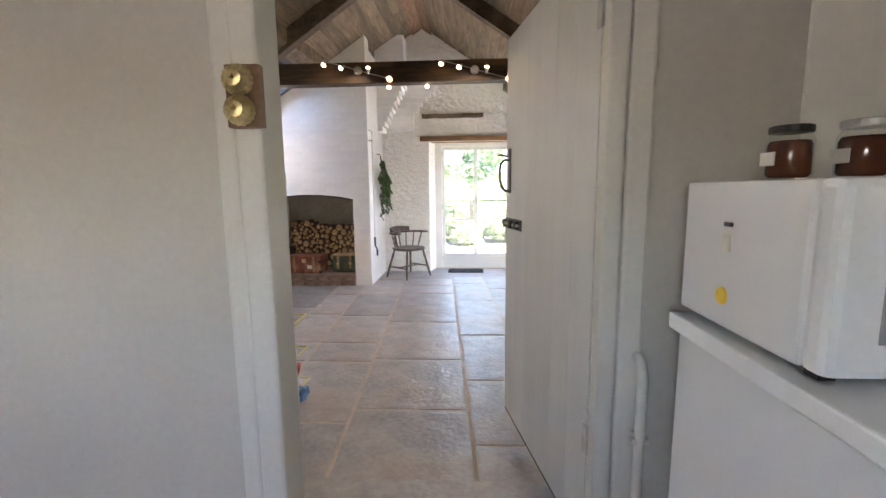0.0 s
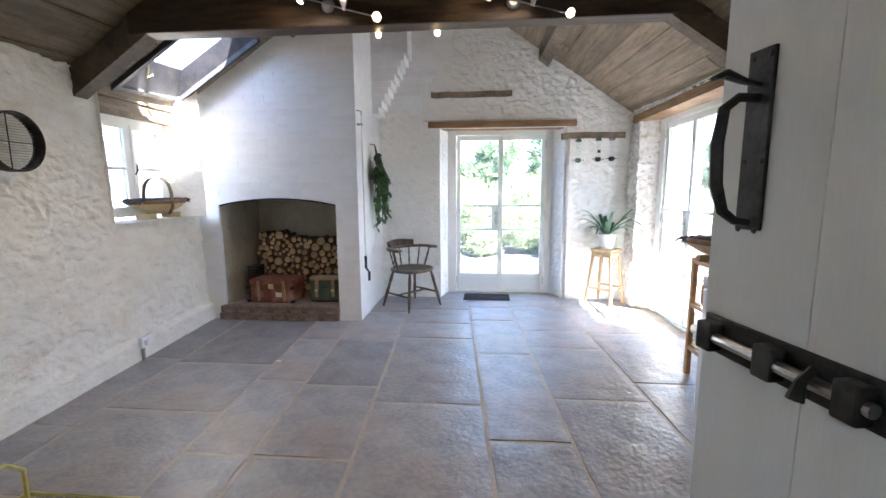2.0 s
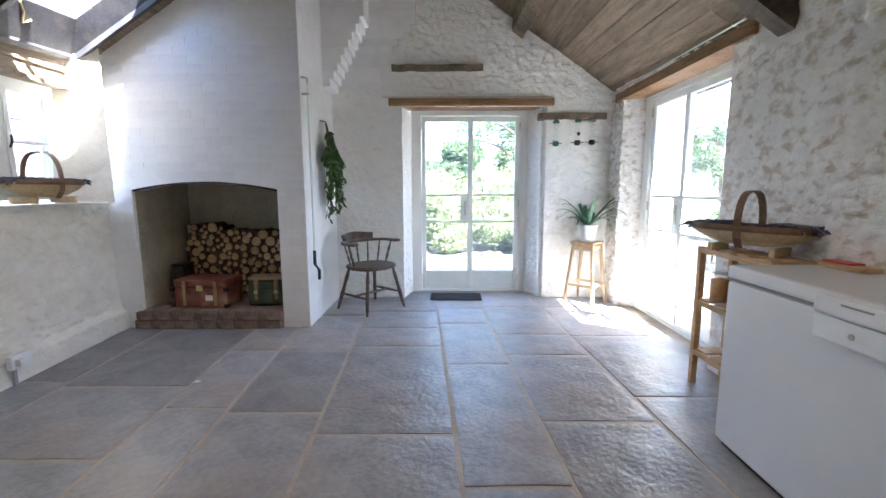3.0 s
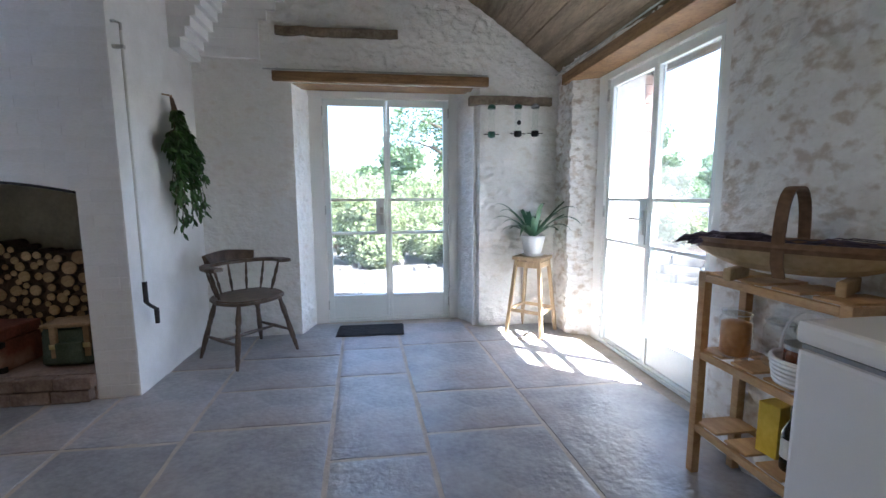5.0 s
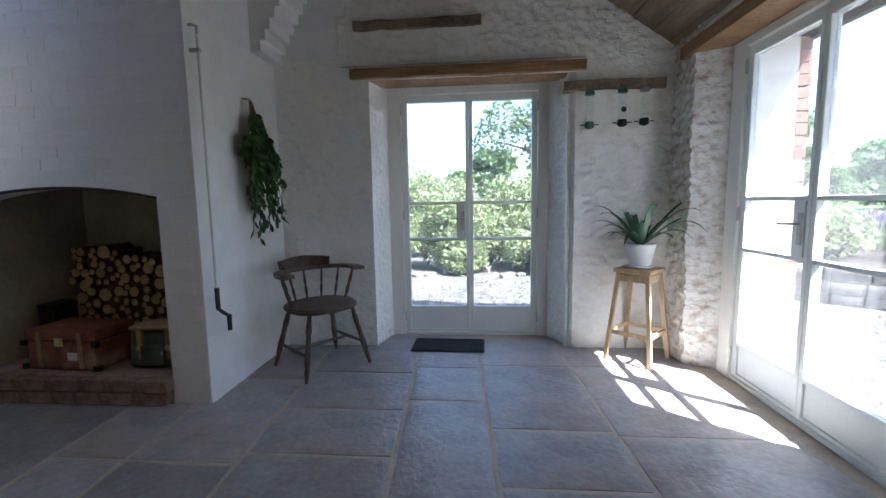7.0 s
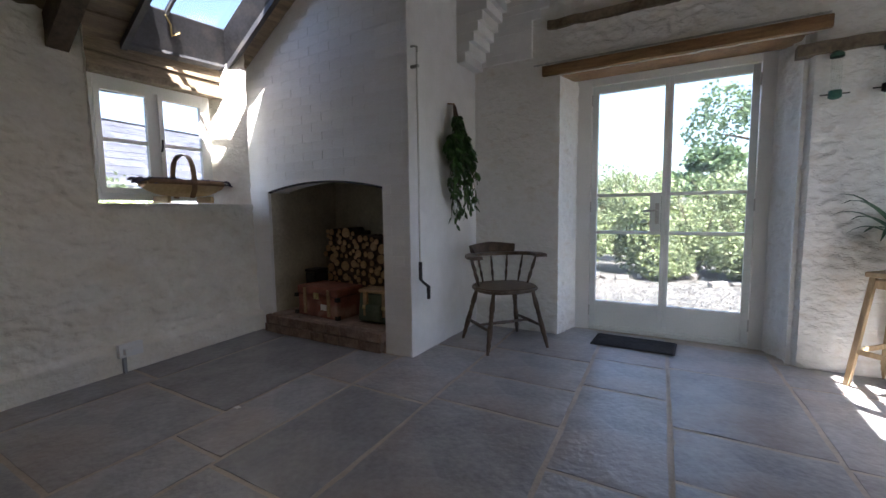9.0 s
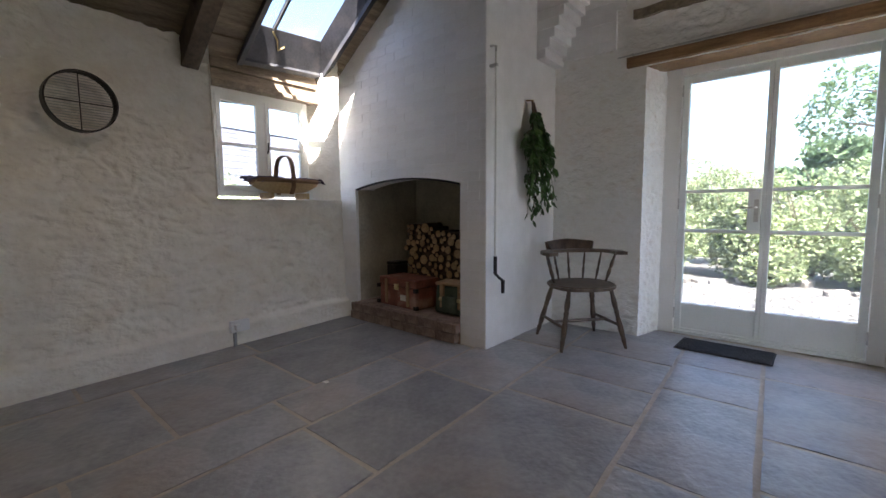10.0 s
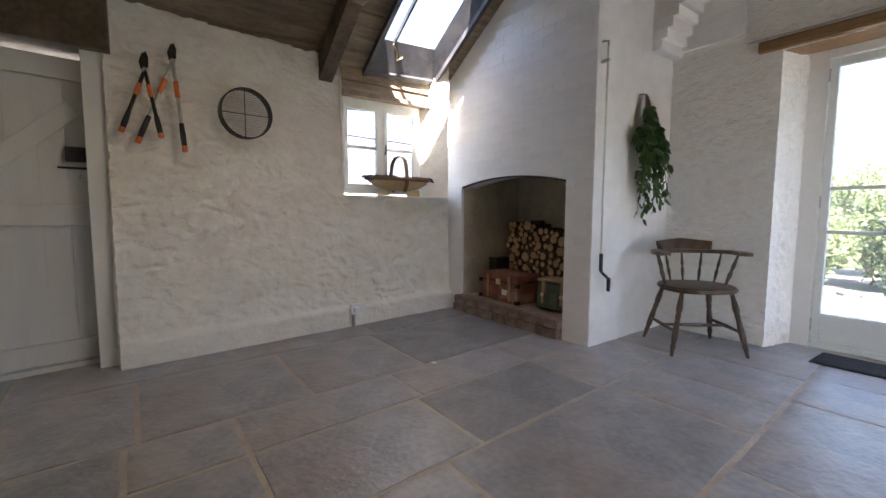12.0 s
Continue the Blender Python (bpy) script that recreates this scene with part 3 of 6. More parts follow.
for px, dep in ((1.80, 0.13), (-0.80, 0.15)):
    bm = bmesh.new()
    y0, y1 = 4.62, (BACK + 0.02 if px > 0 else CHIM + 0.02)
    vs = [bm.verts.new((px + dx, y, roof_z(px + dx, y) - (dep if low else 0.003))) for y in (y0, y1) for dx, low in ((-0.055, 1), (0.055, 1), (0.055, 0), (-0.055, 0))]
    for q in ((0, 1, 2, 3), (7, 6, 5, 4), (0, 4, 5, 1), (1, 5, 6, 2), (2, 6, 7, 3), (3, 7, 4, 0)):
        bm.faces.new([vs[i] for i in q])
    tagged(part("purlin", bm, OAK_GREY), "weathered oak purlin under the roof boards", "purlin", kind="structure")
# wall plate and boarding over the window
lint = tagged(part("window_lintel", boxed(-2.16, -2.03, W_Y0 + 0.01, W_Y1 - 0.04, 2.065, 2.105, bevel=0.008), OAK_GREY), "old grey oak lintel and boards over the small window", "lintel", kind="structure")
for xa, xb, za, zb in ((-2.13, -2.06, 2.108, 2.195), (-2.11, -2.045, 2.198, 2.30)):
    part("board", boxed(xa, xb, W_Y0 + 0.01, W_Y1 - 0.04, za, zb, bevel=0.006), BOARDS, lint)

# skylight
sk = structure("skylight", "dark iron roof light with two panes")


def up(x, y, h):
    return Vector((x, y, roof_z(x, y) + h))


def slope_bar(bm, p, q, w, y_dir, h0, h1):
    """A bar in the roof's slope from (x, y) p to q, of width w across."""
    (xa, ya), (xb, yb) = p, q
    ox, oy = (0, w / 2) if y_dir else (w / 2, 0)
    vs = [bm.verts.new(up(x + sx * ox, y + sx * oy, h)) for h in (h0, h1) for x, y, sx in ((xa, ya, -1), (xb, yb, -1), (xb, yb, 1), (xa, ya, 1))]
    for q4 in ((0, 1, 2, 3), (7, 6, 5, 4), (0, 4, 5, 1), (1, 5, 6, 2), (2, 6, 7, 3), (3, 7, 4, 0)):
        bm.faces.new([vs[i] for i in q4])
    return bm


def slope_plate(bm, *corners):
    """A thin plate over four (x, y, height above the boards) corners."""
    lo = [bm.verts.new(up(*c)) for c in corners]
    hi = [bm.verts.new(v.co + Vector((0, 0, 0.008))) for v in lo]
    bm.faces.new(lo[::-1])
    bm.faces.new(hi)
    for k in range(4):
        bm.faces.new((lo[k], lo[(k + 1) % 4], hi[(k + 1) % 4], hi[k]))
    return bm


# Raised to 0.36, unseen above the glass, to cut the sun patch.
part("lining", slope_bar(bmesh.new(), (SK_X0, SK_Y0), (SK_X1, SK_Y0), 0.04, True, -0.05, 0.36), SKYLIGHT_TIN, sk)
part("lining", slope_bar(bmesh.new(), (SK_X0, SK_Y1), (SK_X1, SK_Y1), 0.04, True, -0.05, 0.2), SKYLIGHT_TIN, sk)
part("lining", slope_bar(bmesh.new(), (SK_X0, SK_Y0), (SK_X0, SK_Y1), 0.04, False, -0.02, 0.2), SKYLIGHT_TIN, sk)
# Upper end is likewise extended out of view as a sun block.
part("lining", slope_bar(bmesh.new(), (SK_X1, SK_Y0), (SK_X1, SK_Y1), 0.04, False, -0.02, 0.36), SKYLIGHT_TIN, sk)
part("sill_lining", slope_plate(bmesh.new(), (SK_X0 + 0.02, SK_Y0 + 0.02, 0.0), (SK_X0 + 0.02, SK_Y1 - 0.02, 0.0), (SK_X0 + 0.14, SK_Y1 - 0.09, 0.165), (SK_X0 + 0.14, SK_Y0 + 0.03, 0.165)), SKYLIGHT_TIN, sk)
part("side_lining", slope_plate(bmesh.new(), (SK_X0 + 0.02, SK_Y1 - 0.02, 0.0), (SK_X1 - 0.02, SK_Y1 - 0.02, 0.0), (SK_X1 - 0.02, SK_Y1 - 0.10, 0.165), (SK_X0 + 0.14, SK_Y1 - 0.10, 0.165)), SKYLIGHT_TIN, sk)
yc = SK_Y0 + 0.24
part("glazing_bar", slope_bar(bmesh.new(), (SK_X0, yc), (SK_X1, yc), 0.022, True, 0.15, 0.19), SKYLIGHT_TIN, sk)
part("stay_bar", tube(bmesh.new(), [up(SK_X0 + 0.15, yc - 0.02, 0.13), up(SK_X0 + 0.12, yc + 0.03, 0.10), up(SK_X0 + 0.07, yc + 0.06, 0.07), up(SK_X0 + 0.09, yc + 0.11, 0.09)], 0.007, 6), BRASS, sk)
part("handle", slope_bar(bmesh.new(), (SK_X0 + 0.42, SK_Y1 - 0.045), (SK_X0 + 0.58, SK_Y1 - 0.045), 0.012, True, 0.10, 0.13), PAINT_WHITE, sk, "white strip on the frame")
for ya, yb in ((SK_Y0 + 0.02, yc - 0.011), (yc + 0.011, SK_Y1 - 0.02)):
    p = part("pane", slope_bar(bmesh.new(), (SK_X0 + 0.02, (ya + yb) / 2), (SK_X1 - 0.02, (ya + yb) / 2), yb - ya, True, 0.168, 0.172), ROOF_GLASS, sk)
    p.visible_shadow = False


# ---- doors and windows ----
def glazed_doors(name, at, turn, label):
    """A pair of slim glazed leaves in a frame; the room lies on the side of -y."""
    d = tagged(new(name), label, "door", kind="structure")
    d.matrix_world = pose(*at, 0, 0, turn)
    for n, a in (("frame_post", (-0.72, -0.59, -0.05, 0.05, 0, 2.215)), ("frame_post", (0.59, 0.72, -0.05, 0.05, 0, 2.215)), ("frame_head", (-0.59, 0.59, -0.05, 0.05, 2.125, 2.215)), ("threshold", (-0.59, 0.59, -0.04, 0.06, 0.0, 0.025))):
        part(n, boxed(*a, bevel=0.004), PAINT_WHITE if n != "threshold" else PAINT_SAGE, d)
    part("vent", boxed(-0.15, 0.15, -0.058, -0.05, 2.165, 2.18, bevel=0.002), PAINT_WHITE, d)
    for s in (-1, 1):
        xo, xi = s * 0.586, s * 0.0006
        leaf = part("leaf_stile", boxed(min(xo, xo - s * 0.048), max(xo, xo - s * 0.048), -0.03, 0.02, 0.03, 2.12, bevel=0.005), PAINT_SAGE, d)
        part("leaf_stile", boxed(min(xi, xi + s * 0.03), max(xi, xi + s * 0.03), -0.03, 0.02, 0.03, 2.12, bevel=0.005), PAINT_SAGE, d)
        xa, xb = sorted((xo - s * 0.048, xi + s * 0.03))
        for z0, z1 in ((2.06, 2.12), (1.18, 1.205), (0.86, 0.885), (0.235, 0.262), (0.03, 0.05)):
            part("rail", boxed(xa, xb, -0.028, 0.018, z0, z1, bevel=0.003), PAINT_SAGE, d)
        part("kick_panel", boxed(xa, xb, -0.016, 0.006, 0.05, 0.235), PAINT_SAGE, d)
        for z0, z1 in ((0.262, 0.86), (0.885, 1.18), (1.205, 2.06)):
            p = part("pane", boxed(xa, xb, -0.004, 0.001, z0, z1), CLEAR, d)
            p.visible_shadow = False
        for z in (0.13, 1.05, 1.96):
            part("hinge", lathe(bmesh.new(), [(0.008, z), (0.009, z + 0.005), (0.009, z + 0.085), (0.008, z + 0.09)], 8, pose(s * 0.590, -0.04, 0)), STEEL, d)
    lock = part("lock_plate", boxed(-0.115, -0.034, -0.034, 0.024, 0.885, 1.18, bevel=0.003), PAINT_SAGE, d)
    bm = boxed(-0.075, -0.045, -0.042, -0.034, 0.95, 1.12, bevel=0.003)
    part("handle_plate", bm, STEEL, lock)
    part("handle", tube(bmesh.new(), [(-0.06, -0.04, 1.06), (-0.06, -0.075, 1.06), (-0.07, -0.08, 1.06), (-0.16, -0.08, 1.058)], 0.008, 8), STEEL, lock, "plain metal lever handle")
    return d


glazed_doors("door_back", (1.32, 10.06, 0), 0, "pale sage-painted pair of glazed garden doors, closed")
glazed_doors("door_side", (3.10, 8.56, 0), -90, "tall pale glazed side doors onto the gravel yard, closed")

for name, a, lab in (("lintel_back", (0.39, 2.22, 9.672, 10.0, 2.18, 2.258), "oiled oak lintel over the garden doors"), ("lintel_side", (2.835, 3.06, 7.5, 9.55, 2.175, 2.262), "oiled oak lintel over the side doors")):
    tagged(part(name, boxed(*a, bevel=0.006), LINTEL), lab, "lintel", kind="structure")
for name, pts in (("curtain_rod", [(0.33, 9.65, 2.262), (2.2, 9.65, 2.262)]), ("curtain_rod", [(2.80, 7.52, 2.268), (2.80, 9.6, 2.268)])):
    rod = tagged(part(name, tube(bmesh.new(), pts, 0.006, 8), STEEL), "thin metal curtain rod along the lintel", "curtain rod")
    a, b = Vector(pts[0]), Vector(pts[1])
    for f in (0.06, 0.94):
        p = a.lerp(b, f)
        off = Vector((0, 0.03, 0)) if abs(a.y - b.y) < 0.1 else Vector((0.04, 0, 0))
        part("bracket", tube(bmesh.new(), [p + off, p, p + Vector((0, 0, 0.012))], 0.005, 6), STEEL, rod)

# small casement window in the left wall
win = tagged(new("window_small"), "white two-light casement window with glazing bars", "window", kind="structure")
win.matrix_world = pose(-2.15, 7.90, SILL + 0.03, 0, 0, 90)
for n, a in (("frame", (-0.44, -0.39, -0.03, 0.04, 0, 0.88)), ("frame", (0.39, 0.44, -0.03, 0.04, 0, 0.88)), ("frame", (-0.39, 0.39, -0.03, 0.04, 0.82, 0.88)), ("frame", (-0.39, 0.39, -0.03, 0.04, 0, 0.05)), ("mullion", (-0.025, 0.025, -0.03, 0.04, 0.05, 0.82))):
    part(n, boxed(*a, bevel=0.004), PAINT_WHITE, win)
for s in (-1, 1):
    xa, xb = sorted((s * 0.025, s * 0.39))
    for n, a in (("sash_stile", (xa, xa + 0.035, -0.04, 0.0, 0.05, 0.82)), ("sash_stile", (xb - 0.035, xb, -0.04, 0.0, 0.05, 0.82)), ("sash_rail", (xa + 0.035, xb - 0.035, -0.04, 0, 0.78, 0.82)), ("sash_rail", (xa + 0.035, xb - 0.035, -0.04, 0, 0.05, 0.09)), ("glazing_bar", (xa + 0.035, xb - 0.035, -0.035, -0.005, 0.42, 0.445))):
        part(n, boxed(*a, bevel=0.003), PAINT_WHITE, win)
    for z0, z1 in ((0.09, 0.42), (0.445, 0.78)):
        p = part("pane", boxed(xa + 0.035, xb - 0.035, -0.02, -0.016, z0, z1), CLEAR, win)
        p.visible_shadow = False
part("latch", tube(bmesh.new(), [(0.03, -0.045, 0.38), (0.03, -0.065, 0.42), (0.03, -0.065, 0.47)], 0.008, 6), IRON, win, "black iron casement latch")


def plank_door(name, at, turn, w, h, n, label, mat):
    """Vertical boards with beaded joints; the seen face lies on the side of -y, x runs from the hinge."""
    d = tagged(new(name), label, "door", kind="structure")
    d.matrix_world = pose(*at, 0, 0, turn)
    for k in range(n):
        x0, x1 = w * k / n, w * (k + 1) / n
        part("plank", boxed(x0 + 0.0002, x1 - 0.0002, -0.03, 0, 0, h, bevel=0.0016), mat, d)
    return d


entry = plank_door("door_entry", (1.540, 3.905, 0.14), 100.6, 0.995, 2.01, 6, "greyed white plank door standing open, with black iron latch and bolt", PAINT_DOOR)
# Shade in the gap below the leaf, built as a black strip.
part("gap_shade", boxed(0.0, 0.99, -0.028, -0.003, -0.016, -0.001), RUBBER, entry, "black strip drawn for the shaded gap under the door")
part("ledge", boxed(0.02, 0.965, -0.05, -0.031, 1.78, 1.9, bevel=0.004), PAINT_DOOR, entry)
part("ledge", boxed(0.02, 0.965, -0.05, -0.031, 0.15, 0.27, bevel=0.004), PAINT_DOOR, entry)
# thumb latch: plate, ring handle and thumb piece, on the lobby side
latch = part("latch_plate", boxed(0.905, 0.945, 0.001, 0.006, 1.225, 1.455, bevel=0.002), IRON, entry, "black iron Norfolk latch plate")
ring = [(0.925, 0.006, 1.395), (0.925, 0.032, 1.395), (0.925, 0.052, 1.38), (0.925, 0.058, 1.335), (0.925, 0.055, 1.285), (0.925, 0.043, 1.25), (0.925, 0.025, 1.238), (0.925, 0.006, 1.235)]
part("pull", tube(bmesh.new(), ring, [0.006, 0.006, 0.007, 0.008, 0.008, 0.007, 0.006, 0.006], 8), IRON, latch)
part("thumb_piece", tube(bmesh.new(), [(0.925, 0.0, 1.410), (0.925, 0.03, 1.415), (0.925, 0.055, 1.423), (0.925, 0.07, 1.417)], [0.005, 0.008, 0.011, 0.006], 8, 0.5), IRON, latch)
for z in (1.225, 1.315, 1.445):
    for dx in (-0.013, 0.013):
        part("nail", lathe(bmesh.new(), [(0.004, 0), (0.003, 0.002)], 8, pose(0.925 + dx, 0.006, z, -90, 0, 0)), IRON, latch)
bolt = part("bolt_plate", boxed(0.72, 0.985, 0.001, 0.006, 1.04, 1.095, bevel=0.002), IRON, entry, "black iron sliding bolt")
part("bolt_bar", tube(bmesh.new(), [(0.74, 0.018, 1.067), (0.99, 0.018, 1.067)], 0.008, 10), STEEL, bolt)
for x in (0.76, 0.86, 0.96):
    part("keeper", boxed(x - 0.014, x + 0.014, 0.006, 0.029, 1.046, 1.088, bevel=0.004), IRON, bolt)
part("knob", tube(bmesh.new(), [(0.80, 0.02, 1.085), (0.80, 0.035, 1.07), (0.80, 0.04, 1.05)], [0.005, 0.006, 0.009], 8), IRON, bolt)
for z in (0.35, 1.72):
    part("hinge", boxed(-0.012, 0.02, -0.02, 0.006, z, z + 0.1, bevel=0.002), STEEL, entry)

# side plank door in its recess
side = plank_door("door_left", (-1.90, 4.92, 0.02), 98, 0.80, 1.93, 6, "white-painted ledged plank door, closed, with black iron bolt", PAINT_DOOR)
for z in (0.03, 0.90, 1.80):
    part("ledge", boxed(0.0, 0.80, -0.056, -0.031, z, z + 0.13, bevel=0.004), PAINT_DOOR, side)
part("brace", box(bmesh.new(), 0.0, 0.88, -0.055, -0.031, -0.05, 0.05, 0.003, pose(0.08, 0, 1.02, 0, -44, 0)), PAINT_DOOR, side)
part("threshold", boxed(-0.05, 0.85, -0.06, 0.06, -0.03, 0.012), PAINT_DOOR, side)
part("backing", boxed(0.0, 0.80, 0.0, 0.02, 0.0, 1.93), PAINT_DOOR, side)
lockbox = part("rim_lock", boxed(0.66, 0.80, -0.085, -0.031, 1.30, 1.39, bevel=0.004), IRON, side, "dark iron rim lock")
part("bolt_bar", tube(bmesh.new(), [(0.62, -0.06, 1.26), (0.82, -0.06, 1.26)], 0.007, 8), IRON, side)
part("knob", lathe(bmesh.new(), [(0.004, 0), (0.006, 0.02), (0.014, 0.03), (0.012, 0.04)], 12, pose(0.73, -0.06, 1.23, 180, 0, 0)), STEEL, side)
tagged(part("door_frame_left", boxed(-1.99, -1.80, 5.69, 5.835, 0.0, 2.06, bevel=0.006), PAINT_WHITE), "white door post beside the side door", "door frame", kind="structure")
tagged(part("lintel_left", boxed(-2.06, -1.74, 4.70, 5.84, 1.98, 2.30, bevel=0.012), OAK_UP), "dark oak beam over the side door", "lintel", kind="structure")

# ---- outside ----
bm = bmesh.new()
sheet(bm, lambda u, v: Vector(((u - 0.5) * 900, (v - 0.5) * 900, -0.06)), 30, 30)
tagged(part("ground", bm, GRAVEL), "pale gravel yard running out to the fields", "ground", kind="structure")
GRASS = material("meadow", (0.06, 0.10, 0.025), (0.16, 0.20, 0.07), 0.95, 0.8, 10, 0, 0.01)


def leaf_cloud(bm, centre, radii, count, size, rnd, flat=0.35):
    """Many small bent leaves filling a lumpy shell."""
    c = Vector(centre)
    for _ in range(count):
        d = Vector((rnd.gauss(0, 1), rnd.gauss(0, 1), rnd.gauss(0, 1))).normalized()
        r = rnd.uniform(0.45, 1.0) ** 0.6 * (0.8 + 0.35 * noise.noise(d * 2.3 + c))
        p = c + Vector((d.x * radii[0], d.y * radii[1], d.z * radii[2])) * r
        s = size * rnd.uniform(0.6, 1.4)
        a = Vector((rnd.gauss(0, 1), rnd.gauss(0, 1), rnd.gauss(0, 0.6) - flat)).normalized()
        b = a.cross(Vector((rnd.gauss(0, 1), rnd.gauss(0, 1), rnd.gauss(0, 1)))).normalized() * s * 0.45
        mid = p + a * s * 0.5 + a.cross(b).normalized() * s * 0.12
        v = [bm.verts.new(q) for q in (p, mid - b, p + a * s, mid + b)]
        bm.faces.new(v)


def shrub(at, radii, count, size, seed, label, mat=SHRUB):
    rnd = random.Random(seed)
    t = thing("shrub", at, label, "shrub", "garden shrubs")
    bm = bmesh.new()
    for k in range(7):
        a = rnd.uniform(0, 6.28)
        e = Vector((math.cos(a) * radii[0] * 0.6, math.sin(a) * radii[1] * 0.6, radii[2] * rnd.uniform(1.0, 1.6)))
        tube(bm, [(0, 0, -0.02), e * 0.5 + Vector((0, 0, 0.08)), e], [0.02, 0.013, 0.005], 5)
    part("stems", bm, BARK, t)
    bm = bmesh.new()
    for k in range(6):
        off = Vector((rnd.uniform(-0.5, 0.5) * radii[0], rnd.uniform(-0.5, 0.5) * radii[1], radii[2] * rnd.uniform(0.45, 1.2)))
        leaf_cloud(bm, off, [r * rnd.uniform(0.45, 0.75) for r in radii], count // 6, size, rnd)
    part("foliage", bm, mat, t)
    return t


def tree(at, height, crown, count, size, seed, label, mat=SHRUB_DARK):
    rnd = random.Random(seed)
    t = thing("tree", at, label, "tree", "garden trees")
    bm = bmesh.new()
    tube(bm, [(0, 0, -0.05), (0.05, 0.02, height * 0.3), (-0.03, 0.06, height * 0.6), (0, 0, height * 0.9)], [height * 0.035, height * 0.026, height * 0.016, 0.01], 8)
    tips = []
    for k in range(11):
        a, z = rnd.uniform(0, 6.28), height * rnd.uniform(0.2, 0.8)
        r = crown * rnd.uniform(0.5, 0.95)
        tip = Vector((math.cos(a) * r, math.sin(a) * r, z + height * rnd.uniform(0.05, 0.22)))
        tube(bm, [(0, 0, z), Vector((tip.x * 0.5, tip.y * 0.5, z + (tip.z - z) * 0.7)), tip], [height * 0.012, height * 0.008, 0.006], 5)
        tips.append(tip)
    part("trunk", bm, BARK, t)
    bm = bmesh.new()
    for tip in tips + [Vector((0, 0, height * 0.92))]:
        rr = crown * rnd.uniform(0.32, 0.5)
        leaf_cloud(bm, tip, (rr, rr, rr * 0.75), count // 12, size, rnd)
    part("crown", bm, mat, t)
    return t


# hedge of shrubs beyond the garden doors
for k, (x, y, r, h) in enumerate(((-1.6, 14.6, 1.1, 1.15), (-0.2, 13.9, 0.8, 0.8), (0.75, 14.2, 0.8, 1.2), (1.6, 14.5, 0.9, 0.95), (2.4, 14.1, 0.7, 0.7), (3.6, 14.9, 1.2, 1.1), (-3.0, 15.2, 1.4, 1.25), (0.2, 15.8, 1.2, 1.2), (2.2, 16.2, 1.3, 1.15), (-1.2, 17.5, 1.6, 1.5), (1.2, 13.6, 0.45, 0.35), (2.7, 13.6, 0.5, 0.4))):
    shrub((x, y, -0.06), (r, r * 0.8, h), 7600, 0.055, 30 + k, "bushy light-green garden shrub at the gravel's edge")
for k, (x, y, h, c) in enumerate(((3.5, 17.6, 4.9, 1.9), (6.5, 24.0, 6.0, 2.4), (9.9, 18.6, 3.5, 1.1), (35, 42, 5.5, 3.4), (44, 44, 6.5, 4.2), (56, 43, 6.5, 4.6), (50, 60, 7, 5), (70, 48, 7, 5), (30, 60, 6.5, 4.6), (66, 32, 7, 5), (84, 38, 7.5, 5.4), (22, 56, 6, 4), (12, 60, 6, 4.4), (2, 58, 6.5, 4.6))):
    tree((x, y, -0.06), h, c, 6500 if k < 3 else 3400, 0.085 if k < 3 else 0.62, 60 + k, "leafy broad-crowned garden tree beyond the yard" if k < 3 else "distant rounded green tree across the fields")
for k, (x, y, r, h) in enumerate(((8.0, 12.6, 0.8, 0.45), (9.6, 11.6, 0.9, 0.5), (7.0, 13.4, 0.8, 0.5), (10.8, 10.6, 1.0, 0.55), (6.4, 14.6, 1.0, 0.6), (12.2, 9.4, 1.1, 0.6))):
    shrub((x, y, 0.2), (r, r, h), 1500, 0.09, 90 + k, "low mixed border plants behind the stone wall")

for k, (x, y) in enumerate(((33, 38), (40, 40), (47, 41), (54, 40), (61, 37), (68, 34))):
    shrub((x, y, -0.06), (5.5, 4.5, 2.1), 2600, 0.5, 150 + k, "distant hedge of green bushes across the field", SHRUB_DARK)


def lavender_patch(at, r, seed):
    rnd = random.Random(seed)
    t = thing("lavender_bush", at, "lavender bush in full purple bloom behind the wall", "lavender", "lavender border")
    bm, fm = bmesh.new(), bmesh.new()
    for _ in range(420):
        a, q = rnd.uniform(0, 6.28), math.sqrt(rnd.random()) * r
        x, y = math.cos(a) * q, math.sin(a) * q
        top = Vector((x * 1.25, y * 1.25, 0.62 + rnd.uniform(-0.12, 0.12)))
        tube(bm, [(x * 0.7, y * 0.7, 0), top * 0.8], 0.004, 3, caps=False)
        tube(fm, [top * 0.8, top * 0.92, top], [0.012, 0.02, 0.006], 4)
    part("stalk_clump", bm, SHRUB, t)
    part("bloom_clump", fm, LAVENDER, t)


for k, (x, y) in enumerate(((8.6, 14.6), (9.8, 14.0), (11.0, 13.2), (12.2, 12.4), (7.6, 15.6), (13.2, 11.6))):
    lavender_patch((x, y, 0.2), 0.75, 120 + k)

# low stone wall edging the raised bed
edge = structure("garden_wall", "low dry wall of rough garden stones")
rnd = random.Random(9)
a0, a1 = Vector((3.6, 13.2, -0.06)), Vector((9.6, 8.2, -0.06))
run = (a1 - a0)
length = run.length
ang = math.degrees(math.atan2(run.y, run.x))
stone_meshes = []
